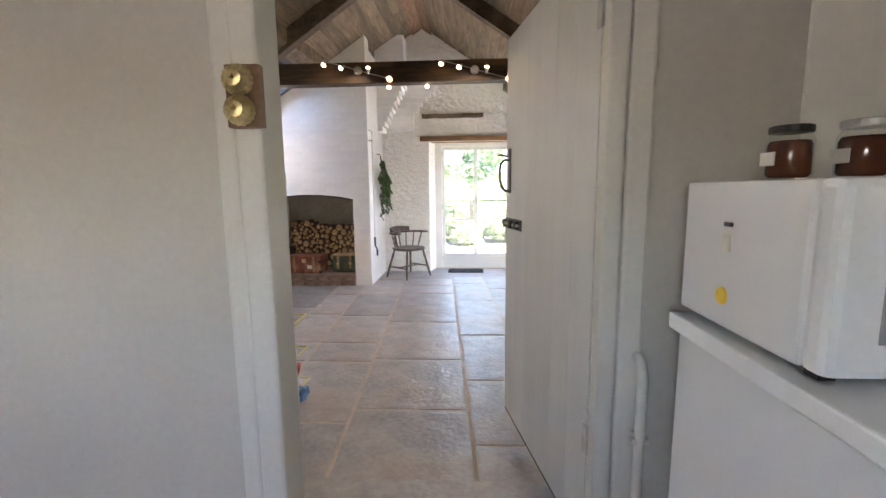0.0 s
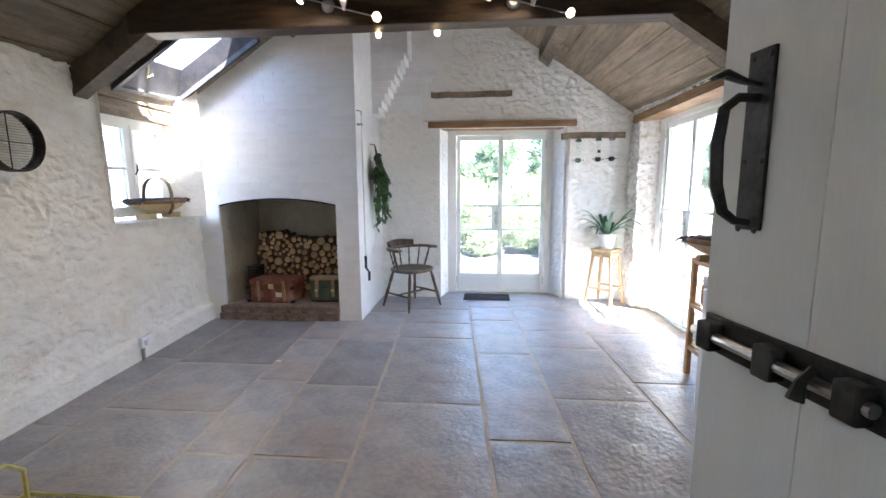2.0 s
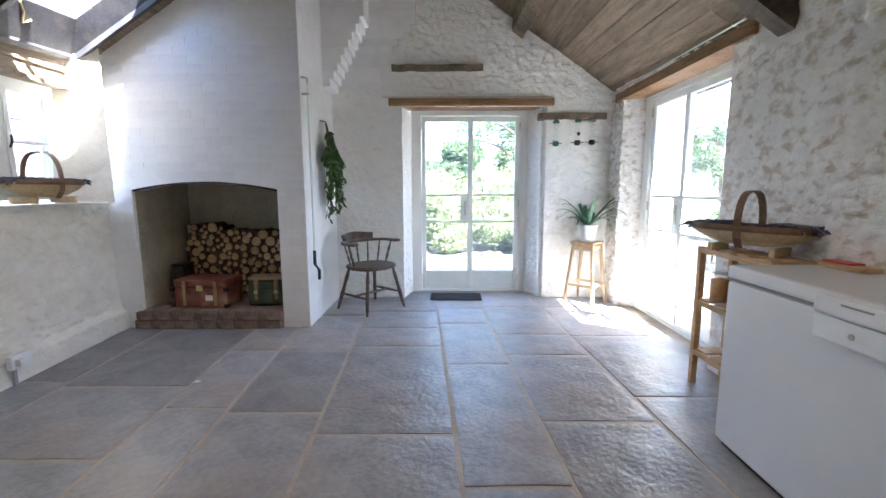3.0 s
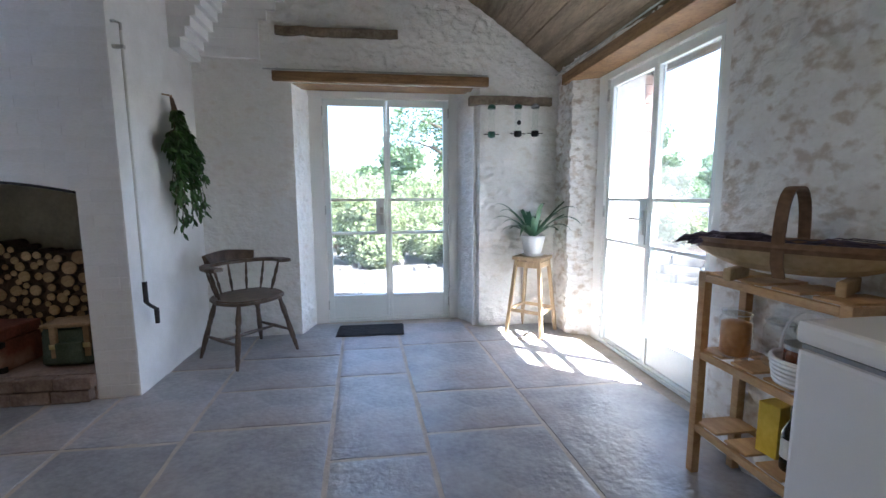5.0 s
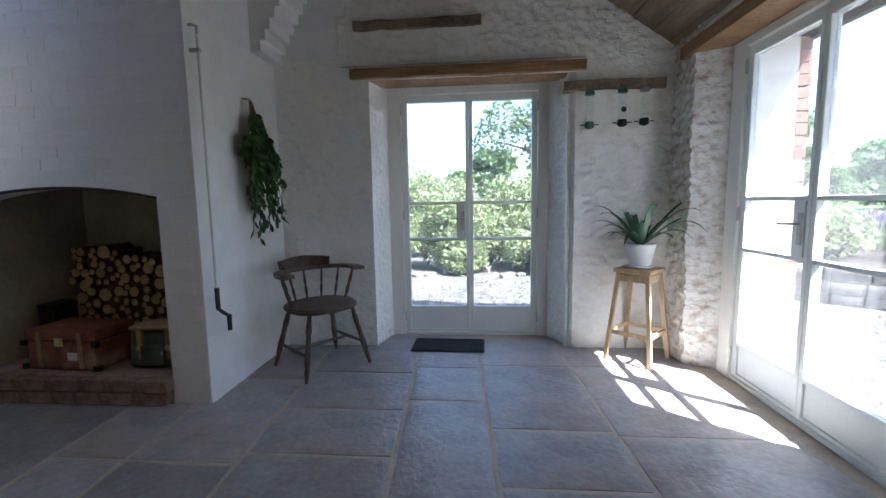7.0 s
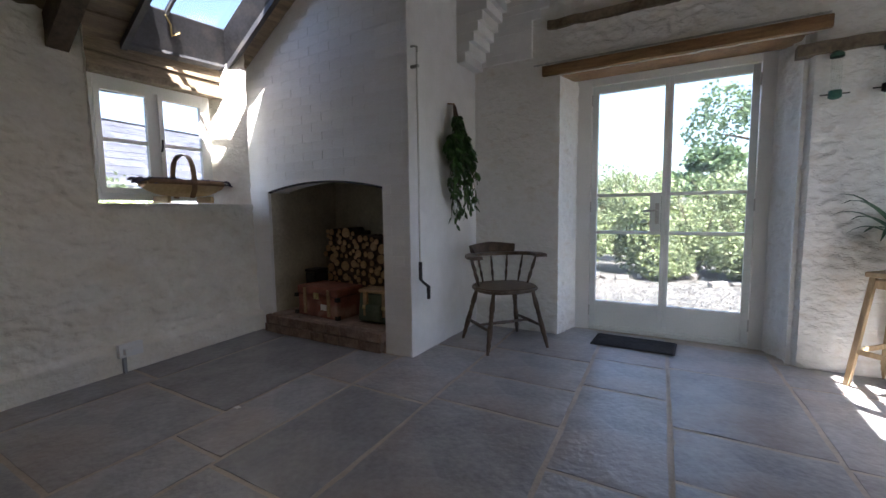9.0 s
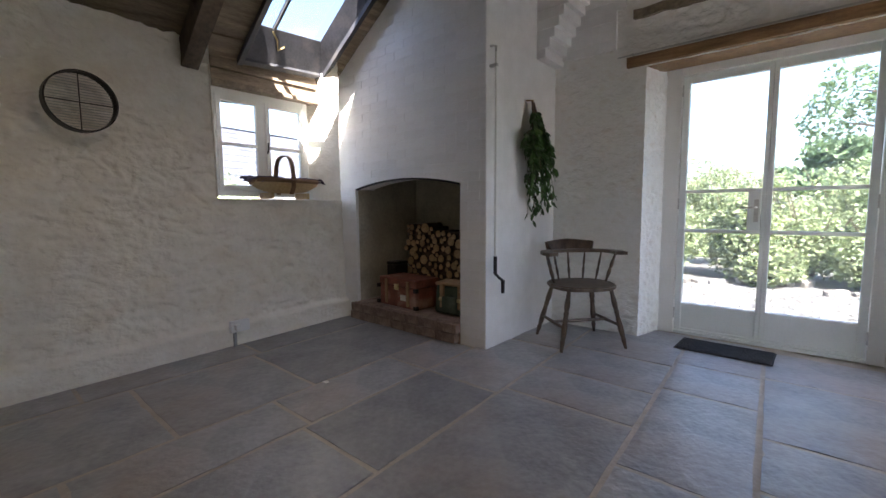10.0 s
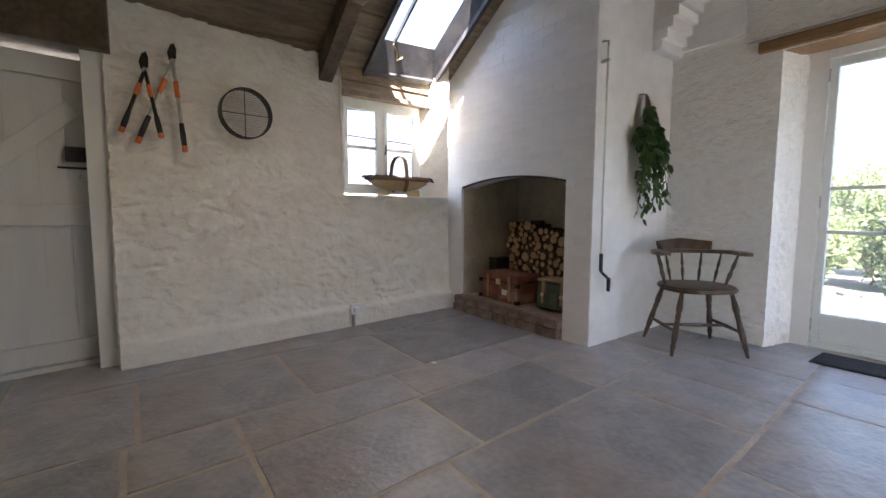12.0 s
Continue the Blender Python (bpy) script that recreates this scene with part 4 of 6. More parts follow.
for k in range(5):
    bm = boxed(-0.5, 0.5, -0.5, 0.5, 0, 1, bevel=0.08)
    for v in bm.verts:
        v.co += 0.07 * Vector((noise.noise(v.co * 2 + Vector((k * 7, 0, 0))), noise.noise(v.co * 2 + Vector((0, k * 7, 0))), noise.noise(v.co * 2 + Vector((0, 0, k * 7)))))
    stone_meshes.append(finish("stone", bm, GARDEN_STONE, True))
for row in range(3):
    q = 0.0
    while q < length:
        w = rnd.uniform(0.22, 0.5)
        p = a0 + run * ((q + w / 2) / length)
        st = new("stone", rnd.choice(stone_meshes))
        st.parent = edge
        st.matrix_world = pose(p.x, p.y, -0.08 + row * 0.145, rnd.uniform(-2, 2), rnd.uniform(-3, 3), ang) @ Matrix.Diagonal((w * 0.97, 0.3, 0.15, 1))
        q += w
bm = bmesh.new()
nrm = Vector((-run.y, run.x, 0)).normalized()
slab(bm, [(p.x, p.y) for p in (a0 + nrm * 0.1, a1 + nrm * 0.1, a1 + nrm * 9, a0 + nrm * 9)], -0.05, 0.22)
tagged(part("flower_bed", bm, SOIL), "raised bed of dark soil behind the stone wall", "flower bed", kind="structure")
tagged(part("meadow_beyond", slab(bmesh.new(), [(-60, 17.2), (8, 17.2), (16, 14), (60, 2), (160, 60), (60, 200), (-160, 160)], -0.055, -0.03), GRASS), "grass beyond the yard", "grass", kind="structure")
# rockery under the hedge
rock = structure("rockery", "rough stones edging the shrub border")
for k in range(22):
    st = new("stone", rnd.choice(stone_meshes))
    st.parent = rock
    st.matrix_world = pose(-2.4 + k * 0.28 + rnd.uniform(-0.12, 0.12), 13.6 + rnd.uniform(-0.35, 0.35), -0.10, rnd.uniform(-8, 8), rnd.uniform(-8, 8), rnd.uniform(0, 180)) @ Matrix.Diagonal((rnd.uniform(0.08, 0.26), rnd.uniform(0.1, 0.22), rnd.uniform(0.06, 0.14), 1))
# stones scattered over the gravel nearest the doors
peb = bmesh.new()
for _ in range(5200):
    if rnd.random() < 0.6:
        x, y = rnd.uniform(3.6, 7.2), rnd.uniform(7.4, 12.0)
    else:
        x, y = rnd.uniform(-0.4, 3.2), rnd.uniform(10.5, 13.2)
    s = rnd.uniform(0.012, 0.03)
    vs = [peb.verts.new((x + s * dx, y + s * dy, -0.062 + s * dz)) for dx, dy, dz in ((1, 0.2, 0), (-0.2, 1, 0), (-1, -0.2, 0), (0.2, -1, 0), (0.1, 0, 0.8))]
    for q in ((0, 1, 4), (1, 2, 4), (2, 3, 4), (3, 0, 4)):
        peb.faces.new([vs[i] for i in q])
tagged(part("gravel", peb, GRAVEL), "loose pale gravel stones in the yard", "gravel", kind="stuff")

# brick jambs outside the side doors
jambs = structure("brick_jamb", "red brick jambs outside the side doors")
brick_mesh = finish("brick", boxed(-0.5, 0.5, -0.5, 0.5, -0.5, 0.5, bevel=0.03), RED_BRICK)
part("mortar_core", box(boxed(3.425, 3.485, 9.246, 9.60, -0.06, 2.2), 3.425, 3.485, 7.42, 7.887, -0.06, 2.2), MORTAR, jambs)
part("rendered_reveal", box(boxed(3.17, 3.424, 9.236, 9.60, -0.06, 2.2), 3.17, 3.424, 7.42, 7.895, -0.06, 2.2), RENDER, jambs, "white-rendered reveal")
for k in range(30):
    z = -0.02 + k * 0.075
    for y0, w in ((9.345, 0.215), (7.79, 0.215)) if k % 2 else ((9.285, 0.102), (7.845, 0.102)):
        b = new("brick", brick_mesh)
        b.parent = jambs
        b.matrix_world = pose(3.463, y0, z) @ Matrix.Diagonal((0.075, w, 0.065, 1))

tagged(part("eave_board", boxed(3.49, 3.54, 7.2, 9.9, 2.19, 2.32, bevel=0.006), OAK_UP), "dark timber board under the eaves outside the side doors", "eave board", kind="structure")

# neighbouring outbuilding seen through the small window
nb = thing("outbuilding", (-11.5, 10.5, -0.06), "white-rendered outbuilding with a slate roof", "building", turn=8)
part("wall", boxed(-2.5, 2.5, -7, 9, 0, 1.85), RENDER, nb)
bm = bmesh.new()
for sgn in (1, -1):
    for i in range(9):
        for j in range(40):
            xa, xb = sgn * (2.75 - i * 0.31), sgn * (2.75 - i * 0.31 - 0.33)
            za, zb = 1.78 + i * 0.20, 1.78 + i * 0.20 + 0.215
            y0, y1 = -7.2 + j * 0.41 + (0.2 if i % 2 else 0), -7.2 + j * 0.41 + 0.40 + (0.2 if i % 2 else 0)
            vs = [bm.verts.new(p) for p in ((xa, y0, za + 0.02), (xa, y1, za + 0.02), (xb, y1, zb), (xb, y0, zb))]
            lo = [bm.verts.new(v.co - Vector((0, 0, 0.02))) for v in vs]
            bm.faces.new(vs)
            bm.faces.new(lo[::-1])
            for k in range(4):
                bm.faces.new((vs[k], lo[k], lo[(k + 1) % 4], vs[(k + 1) % 4]))
part("roof", bm, SLATE, nb)
part("gutter", tube(bmesh.new(), [(2.85, -7.2, 1.75), (2.85, 9.2, 1.75)], 0.06, 8), GREY_PLASTIC, nb)
shrub((-5.2, 9.05, -0.06), (0.9, 0.8, 1.0), 2200, 0.09, 77, "leafy green shrub outside the small window")


# ---- fireplace and chimney details ----
bm = boxed(FB_L, FB_R, 8.62, 9.47, -0.01, 0.165)
tagged(part("hearth", bm, HEARTH), "raised hearth of worn red brick", "hearth", kind="structure")
for row in range(2):
    x = -1.81 + (0.0 if row else -0.02)
    while x < -0.50:
        w = min(rnd.choice((0.215, 0.215, 0.16)), -0.47 - x)
        b = part("brick", boxed(-w / 2 + 0.004, w / 2 - 0.004, -0.03, 0.03, 0.0, 0.074, bevel=0.007), HEARTH, bpy.data.objects["hearth"])
        b.matrix_world = pose(x + w / 2, 8.595 + rnd.uniform(-0.006, 0.006), 0.004 + row * 0.082, 0, rnd.uniform(-0.8, 0.8), rnd.uniform(-1.5, 1.5))
        x += w


def log_end(at, r, tilt, seed):
    rnd2 = random.Random(seed)
    t = thing("log", at, "split round log with a pale sawn end, bark on", "log", "stacked firewood", turn=tilt)
    prof = [(r * (1 + 0.13 * noise.noise(Vector((math.cos(a) * 2, math.sin(a) * 2, seed)))), a) for a in (2 * math.pi * k / 11 for k in range(11))]
    bm = bmesh.new()
    rings = [[bm.verts.new((q * math.cos(a), y, q * math.sin(a))) for q, a in prof] for y in (0.0, 0.24)]
    for k in range(11):
        j = (k + 1) % 11
        bm.faces.new((rings[0][k], rings[0][j], rings[1][j], rings[1][k]))
    bm.faces.new(rings[1])
    part("bark", bm, BARK, t)
    bm = bmesh.new()
    rings = [[bm.verts.new((q * 0.93 * math.cos(a), y, q * 0.93 * math.sin(a))) for q, a in prof] for y in (-0.004, 0.01)]
    for k in range(11):
        j = (k + 1) % 11
        bm.faces.new((rings[0][k], rings[0][j], rings[1][j], rings[1][k]))
    bm.faces.new(rings[0])
    part("sawn_end", bm, CUT, t)


rnd = random.Random(21)
placed = []
z = 0.20
for _ in range(9000):
    r = rnd.choice((0.022, 0.028, 0.034, 0.04, 0.046, 0.052))
    p = (rnd.uniform(-1.66, -0.52), rnd.uniform(0.20, 0.90))
    if p[1] > 0.86 - 0.05 * math.sin(p[0] * 5):
        continue
    if all((p[0] - q[0]) ** 2 + (p[1] - q[1]) ** 2 > (r + q[2]) ** 2 * 0.92 for q in placed):
        placed.append((p[0], p[1], r))
for k, (x, z, r) in enumerate(placed[:210]):
    log_end((x, 9.20 + rnd.uniform(-0.02, 0.02), z), r, rnd.uniform(-4, 4), k)
tagged(part("log_pile_core", boxed(-1.68, -0.50, 9.23, 9.45, 0.17, 0.84, bevel=0.03), BARK), "dark mass of firewood behind the log ends", "firewood", kind="stuff")


def trunk(at, turn):
    t = thing("travelling_trunk", at, "worn red-brown leather travelling trunk on the hearth", "trunk", turn=turn)
    part("body", boxed(-0.25, 0.25, -0.15, 0.15, 0.0, 0.19, bevel=0.012), LEATHER_RED, t)
    lid = part("lid", boxed(-0.255, 0.255, -0.155, 0.155, 0.193, 0.265, bevel=0.014), LEATHER_RED, t)
    for s in (-1, 1):
        part("strap", boxed(s * 0.15 - 0.016, s * 0.15 + 0.016, -0.162, -0.150, 0.02, 0.25, bevel=0.003), STRAP, t)
        for z in (0.0, 0.155):
            part("corner_cap", boxed(s * 0.26 - 0.035, s * 0.26 + 0.001, -0.158, -0.12, z, z + 0.035, bevel=0.004), IRON, t)
    part("lock", boxed(-0.03, 0.03, -0.163, -0.155, 0.16, 0.215, bevel=0.003), BRASS, lid, "brass lock plate")
    part("label_patch", boxed(0.05, 0.12, -0.157, -0.1505, 0.07, 0.12), PAPER, t, "torn pale paper label")
    part("handle", tube(bmesh.new(), [(-0.255, -0.05, 0.12), (-0.285, -0.04, 0.11), (-0.29, 0, 0.105), (-0.285, 0.04, 0.11), (-0.255, 0.05, 0.12)], 0.008, 6), STRAP, t)


trunk((-1.27, 8.84, 0.168), -3)
bag = thing("canvas_bag", (-0.70, 8.86, 0.168), "green canvas bag with tan leather straps, on the hearth", "bag", turn=6)
bm = boxed(-0.17, 0.17, -0.12, 0.12, 0.0, 0.26, bevel=0.035)
for v in bm.verts:
    v.co.y *= 1 - 0.45 * max(0, v.co.z - 0.1) / 0.16
    v.co += 0.02 * noise.noise_vector(v.co * 9)
part("body", bm, CANVAS_GREEN, bag, smooth=True)
part("flap", boxed(-0.165, 0.165, -0.10, 0.09, 0.245, 0.275, bevel=0.012), STRAP, bag)
for s in (-1, 1):
    part("strap", boxed(s * 0.09 - 0.016, s * 0.09 + 0.016, -0.118, -0.085, 0.06, 0.262, bevel=0.004), STRAP, bag)
    part("buckle", boxed(s * 0.09 - 0.02, s * 0.09 + 0.02, -0.124, -0.116, 0.12, 0.15, bevel=0.003), BRASS, bag)
part("pocket", boxed(-0.07, 0.07, -0.145, -0.11, 0.03, 0.16, bevel=0.012), CANVAS_GREEN, bag)
stump = thing("dark_tin_box", (-1.62, 9.02, 0.168), "small dark tin box at the side of the fireplace", "tin")
part("body", boxed(-0.06, 0.06, -0.09, 0.09, 0.0, 0.34, bevel=0.008), IRON, stump)
part("lid", boxed(-0.063, 0.063, -0.093, 0.093, 0.342, 0.37, bevel=0.008), IRON, stump)

# awning crank rod on the chimney's side
crank = thing("crank_rod", (CH_R + 0.05, 8.68, 0.42), "white winding rod with a black crank handle, on the wall", "crank rod")
part("rod", tube(bmesh.new(), [(0, 0, 0.27), (0, 0, 1.76)], 0.009, 8), PAINT_WHITE, crank)
part("hook", tube(bmesh.new(), [(0, 0, 1.74), (0.0, 0.0, 1.80), (-0.03, 0.0, 1.81), (-0.05, 0, 1.81)], 0.008, 6), STEEL, crank)
part("clip", boxed(-0.052, 0.012, -0.012, 0.012, 1.66, 1.68, bevel=0.003), STEEL, crank)
part("grip", tube(bmesh.new(), [(0, 0, 0.16), (0, 0, 0.29)], 0.014, 10), RUBBER, crank)
part("crank_arm", tube(bmesh.new(), [(0, 0, 0.16), (0.01, 0.03, 0.13), (0.01, 0.08, 0.10), (0.01, 0.09, 0.09)], 0.011, 8), RUBBER, crank)
part("crank_grip", tube(bmesh.new(), [(0.01, 0.09, 0.10), (0.01, 0.09, 0.0)], [0.015, 0.013], 10), RUBBER, crank)

# hanging bundle of bay leaves
bay = thing("hanging_bay_bundle", (CH_R + 0.09, 9.20, 0.845), "hanging bunch of green bay branches tied on the wall", "herb bunch")
rnd = random.Random(33)
bm, lm = bmesh.new(), bmesh.new()
for k in range(34):
    a = rnd.uniform(-1, 1)
    end = Vector((rnd.uniform(-0.04, 0.10), a * 0.19, rnd.uniform(0.02, 0.62) + 0.25 * abs(a)))
    pts = [Vector((-0.03, a * 0.02, 1.08)), Vector((0.01, a * 0.08, 0.85)), (end + Vector((0.02, a * 0.11, 0.75))) / 2 + Vector((0, 0, 0.08)), end]
    tube(bm, pts, [0.004, 0.003, 0.003, 0.0015], 4)
    for i in range(40):
        f = rnd.uniform(0.12, 1.0)
        seg = min(int(f * 3), 2)
        p = pts[seg].lerp(pts[seg + 1], f * 3 - seg)
        d = Vector((rnd.uniform(-0.25, 0.8), rnd.uniform(-0.8, 0.8), -0.9 + rnd.uniform(-0.4, 0.5))).normalized()
        s = rnd.uniform(0.05, 0.085)
        w = d.cross(Vector((rnd.gauss(0, 1), rnd.gauss(0, 1), rnd.gauss(0, 1)))).normalized() * s * 0.19
        up_ = d.cross(w).normalized() * s * 0.06
        q = [p, p + d * s * 0.35 + w, p + d * s * 0.75 + w * 0.7, p + d * s, p + d * s * 0.75 - w * 0.7, p + d * s * 0.35 - w]
        vs = [lm.verts.new(x_) for x_ in q]
        c1, c2 = lm.verts.new(p + d * s * 0.35 - up_), lm.verts.new(p + d * s * 0.75 - up_)
        for f4 in ((vs[0], vs[1], c1), (vs[1], vs[2], c2, c1), (vs[2], vs[3], c2), (vs[3], vs[4], c2), (vs[4], vs[5], c1, c2), (vs[5], vs[0], c1)):
            lm.faces.new(f4)
tagged(part("stems", bm, BARK, bay), kind="stuff")
tagged(part("leaves", lm, LEAF, bay), kind="stuff")
part("tie", tube(bmesh.new(), [(-0.09, 0, 1.10), (-0.03, 0, 1.09), (-0.03, 0.0, 1.05)], 0.006, 6), STRAP, bay)

# corbelled brickwork beside the chimney
corbel = structure("corbel", "white-painted corbelled brickwork stepping out under the roof")
for k in range(10):
    z0 = 2.31 + k * 0.075
    part("course", boxed(CH_R - 0.02, -0.20 + 0.0395 * (k + 1), 9.36 - (0.002 if k % 2 else 0), BACK + 0.03, z0 + 0.0003, z0 + 0.0747, bevel=0.004), BRICK_WHITE, corbel)
for k in range(9):
    z0 = 3.06 + k * 0.075
    part("course", boxed(CH_R - 0.02, 0.195, 9.36 - (0.002 if k % 2 else 0), BACK + 0.03, z0 + 0.0003, z0 + 0.0747, bevel=0.004), BRICK_WHITE, corbel)
patch = structure("brick_patch", "slightly proud patch of painted brickwork on the gable")
for k in range(16):
    z0 = 2.35 + k * 0.075
    xr = 0.30 if k < 4 else min(0.30 + 0.07 * (k - 3), 0.70)
    part("course", boxed(CH_R, xr, BACK - 0.028 - 0.002 * (k % 2), BACK + 0.03, z0 + 0.0003, z0 + 0.0747, bevel=0.004), BRICK_WHITE, patch)

# old timbers let into the gable wall
for nm, a in (("embedded_timber", (0.43, 1.43, BACK - 0.034, BACK + 0.05, 2.545, 2.612)), ("feeder_timber", (2.05, 2.80, BACK - 0.045, BACK + 0.05, 2.03, 2.10))):
    bm = bmesh.new()
    n = 14
    rows = []
    for i in range(n + 1):
        x = a[0] + (a[1] - a[0]) * i / n
        w = 0.012 * noise.noise(Vector((x * 7, 1.0, a[4])))
        rows.append([bm.verts.new((x, yy, zz + w)) for yy, zz in ((a[2], a[4]), (a[2], a[5]), (a[3], a[5]), (a[3], a[4]))])
    for p, q in zip(rows, rows[1:]):
        for i in range(4):
            bm.faces.new((p[i], p[(i + 1) % 4], q[(i + 1) % 4], q[i]))
    bm.faces.new(rows[0][::-1])
    bm.faces.new(rows[-1])
    tagged(part(nm, bm, OAK_GREY), "old weathered timber let into the stone wall", "timber", kind="structure")


# ---- room things ----
def turned_leg(bm, a, b, r):
    a, b = Vector(a), Vector(b)
    prof = ((0, 0.75), (0.12, 0.9), (0.2, 1.15), (0.28, 1.2), (0.34, 0.85), (0.38, 1.15), (0.42, 0.9), (0.6, 1.2), (0.75, 1.1), (0.8, 0.8), (0.84, 1.05), (0.9, 0.8), (1, 0.6))
    return tube(bm, [a.lerp(b, f) for f, _ in prof], [r * k for _, k in prof], 10)


def captains_chair(at, turn):
    """Facing -y; origin on the floor under the seat's middle."""
    t = thing("captains_chair", at, "dark elm captain's chair with turned legs and a curved arm bow", "chair", turn=turn)
    outline = [(0.235 * math.copysign(abs(math.cos(a)) ** 0.75, math.cos(a)), 0.22 * math.copysign(abs(math.sin(a)) ** 0.75, math.sin(a))) for a in (2 * math.pi * k / 28 for k in range(28))]
    bm = slab(bmesh.new(), outline, 0.418, 0.452)
    bmesh.ops.bevel(bm, geom=[e for e in bm.edges if abs(e.verts[0].co.z - e.verts[1].co.z) < 0.001], offset=0.010, segments=2, affect="EDGES")
    part("seat", bm, CHAIR_WOOD, t)
    feet = {}
    for sx in (-1, 1):
        for sy in (-1, 1):
            top, foot = Vector((sx * 0.16, sy * 0.14, 0.425)), Vector((sx * 0.245, sy * 0.225 + 0.01, 0.0))
            part("leg", turned_leg(bmesh.new(), top, foot, 0.017), CHAIR_WOOD, t)
            feet[sx, sy] = top.lerp(foot, 0.62)
    for sx in (-1, 1):
        part("stretcher", tube(bmesh.new(), [feet[sx, -1], feet[sx, -1].lerp(feet[sx, 1], 0.5), feet[sx, 1]], [0.009, 0.014, 0.009], 8), CHAIR_WOOD, t)
    m0, m1 = feet[-1, -1].lerp(feet[-1, 1], 0.5), feet[1, -1].lerp(feet[1, 1], 0.5)
    part("stretcher", tube(bmesh.new(), [m0, m0.lerp(m1, 0.5), m1], [0.009, 0.014, 0.009], 8), CHAIR_WOOD, t)
    bow = []
    for k in range(25):
        a = math.pi * (-0.10 + 1.20 * k / 24)
        bow.append(Vector((0.275 * math.cos(a), 0.235 * math.sin(a) - (0.03 if abs(k - 12) > 9 else 0), 0.672 + 0.004 * math.cos(2 * a))))
    bm = bmesh.new()
    rows = []
    for i, p in enumerate(bow):
        d = (bow[min(i + 1, 24)] - bow[max(i - 1, 0)]).normalized()
        out = Vector((d.y, -d.x, 0))
        w = 0.028 + (0.012 if i < 3 or i > 21 else 0)
        rows.append([bm.verts.new(p + out * s * w + Vector((0, 0, z))) for s, z in ((-1, -0.012), (1, -0.012), (1, 0.010), (0.7, 0.014), (-0.7, 0.014), (-1, 0.010))])
    for p, q in zip(rows, rows[1:]):
        for i in range(6):
            bm.faces.new((p[i], p[(i + 1) % 6], q[(i + 1) % 6], q[i]))
    bm.faces.new(rows[0][::-1])
    bm.faces.new(rows[-1])
    part("arm_bow", bm, CHAIR_WOOD, t)
    bm = bmesh.new()
    rows = []
    for k in range(13):
        a = math.pi * (0.27 + 0.46 * k / 12)
        h = 0.075 * (1 - 0.25 * abs(k - 6) / 6)
        c = Vector((0.275 * math.cos(a), 0.235 * math.sin(a), 0.686))
        o = Vector((math.cos(a), math.sin(a), 0))
        rows.append([bm.verts.new(c + o * x + Vector((0, 0, z))) for x, z in ((-0.022, 0), (0.020, 0), (0.034, h), (0.016, h + 0.004))])
    for p, q in zip(rows, rows[1:]):
        for i in range(4):
            bm.faces.new((p[i], p[(i + 1) % 4], q[(i + 1) % 4], q[i]))
    bm.faces.new(rows[0][::-1])
    bm.faces.new(rows[-1])
    part("crest_rail", bm, CHAIR_WOOD, t)
    for k in range(7):
        a = math.pi * (0.02 + 0.96 * k / 6)
        lo = Vector((0.205 * math.cos(a), 0.19 * math.sin(a), 0.445))
        hi = Vector((0.270 * math.cos(a), 0.230 * math.sin(a) - (0.02 if k in (0, 6) else 0), 0.665))
        prof = ((0, 0.8), (0.15, 0.9), (0.35, 1.4), (0.5, 0.8), (0.62, 1.3), (0.8, 0.9), (1, 0.7))
        part("spindle", tube(bmesh.new(), [lo.lerp(hi, f) for f, _ in prof], [(0.0085 if k not in (0, 6) else 0.011) * q for _, q in prof], 8), CHAIR_WOOD, t)
    return t


chair = captains_chair((0.225, 9.27, 0.0), 50)
chair.scale = (1.06, 1.06, 1.06)

stool = thing("stool", (2.585, 9.49, 0), "tall pale wooden stool with splayed legs, by the window", "stool", turn=-43)
part("top", boxed(-0.135, 0.135, -0.135, 0.135, 0.665, 0.695, bevel=0.006), BEECH, stool)
for sx in (-1, 1):
    for sy in (-1, 1):
        a, b = Vector((sx * 0.105, sy * 0.105, 0.665)), Vector((sx * 0.165, sy * 0.165, 0.0))
        bm = bmesh.new()
        q = 0.014
        lo, hi = [[bm.verts.new(p + Vector((dx * q, dy * q, 0))) for dx, dy in ((-1, -1), (1, -1), (1, 1), (-1, 1))] for p in (b, a)]
        bm.faces.new(lo[::-1])
        bm.faces.new(hi)
        for k in range(4):
            bm.faces.new((lo[k], lo[(k + 1) % 4], hi[(k + 1) % 4], hi[k]))
        part("leg", bm, BEECH, stool)
for z, w in ((0.60, 0.10), (0.20, 0.14)):
    for s in (-1, 1):
        part("rail", boxed(-w, w, s * (w + 0.006) - 0.008, s * (w + 0.006) + 0.008, z, z + (0.05 if z > 0.5 else 0.03), bevel=0.003), BEECH, stool)
        part("rail", boxed(s * (w + 0.006) - 0.008, s * (w + 0.006) + 0.008, -w, w, z + 0.001, z + (0.05 if z > 0.5 else 0.03), bevel=0.003), BEECH, stool)

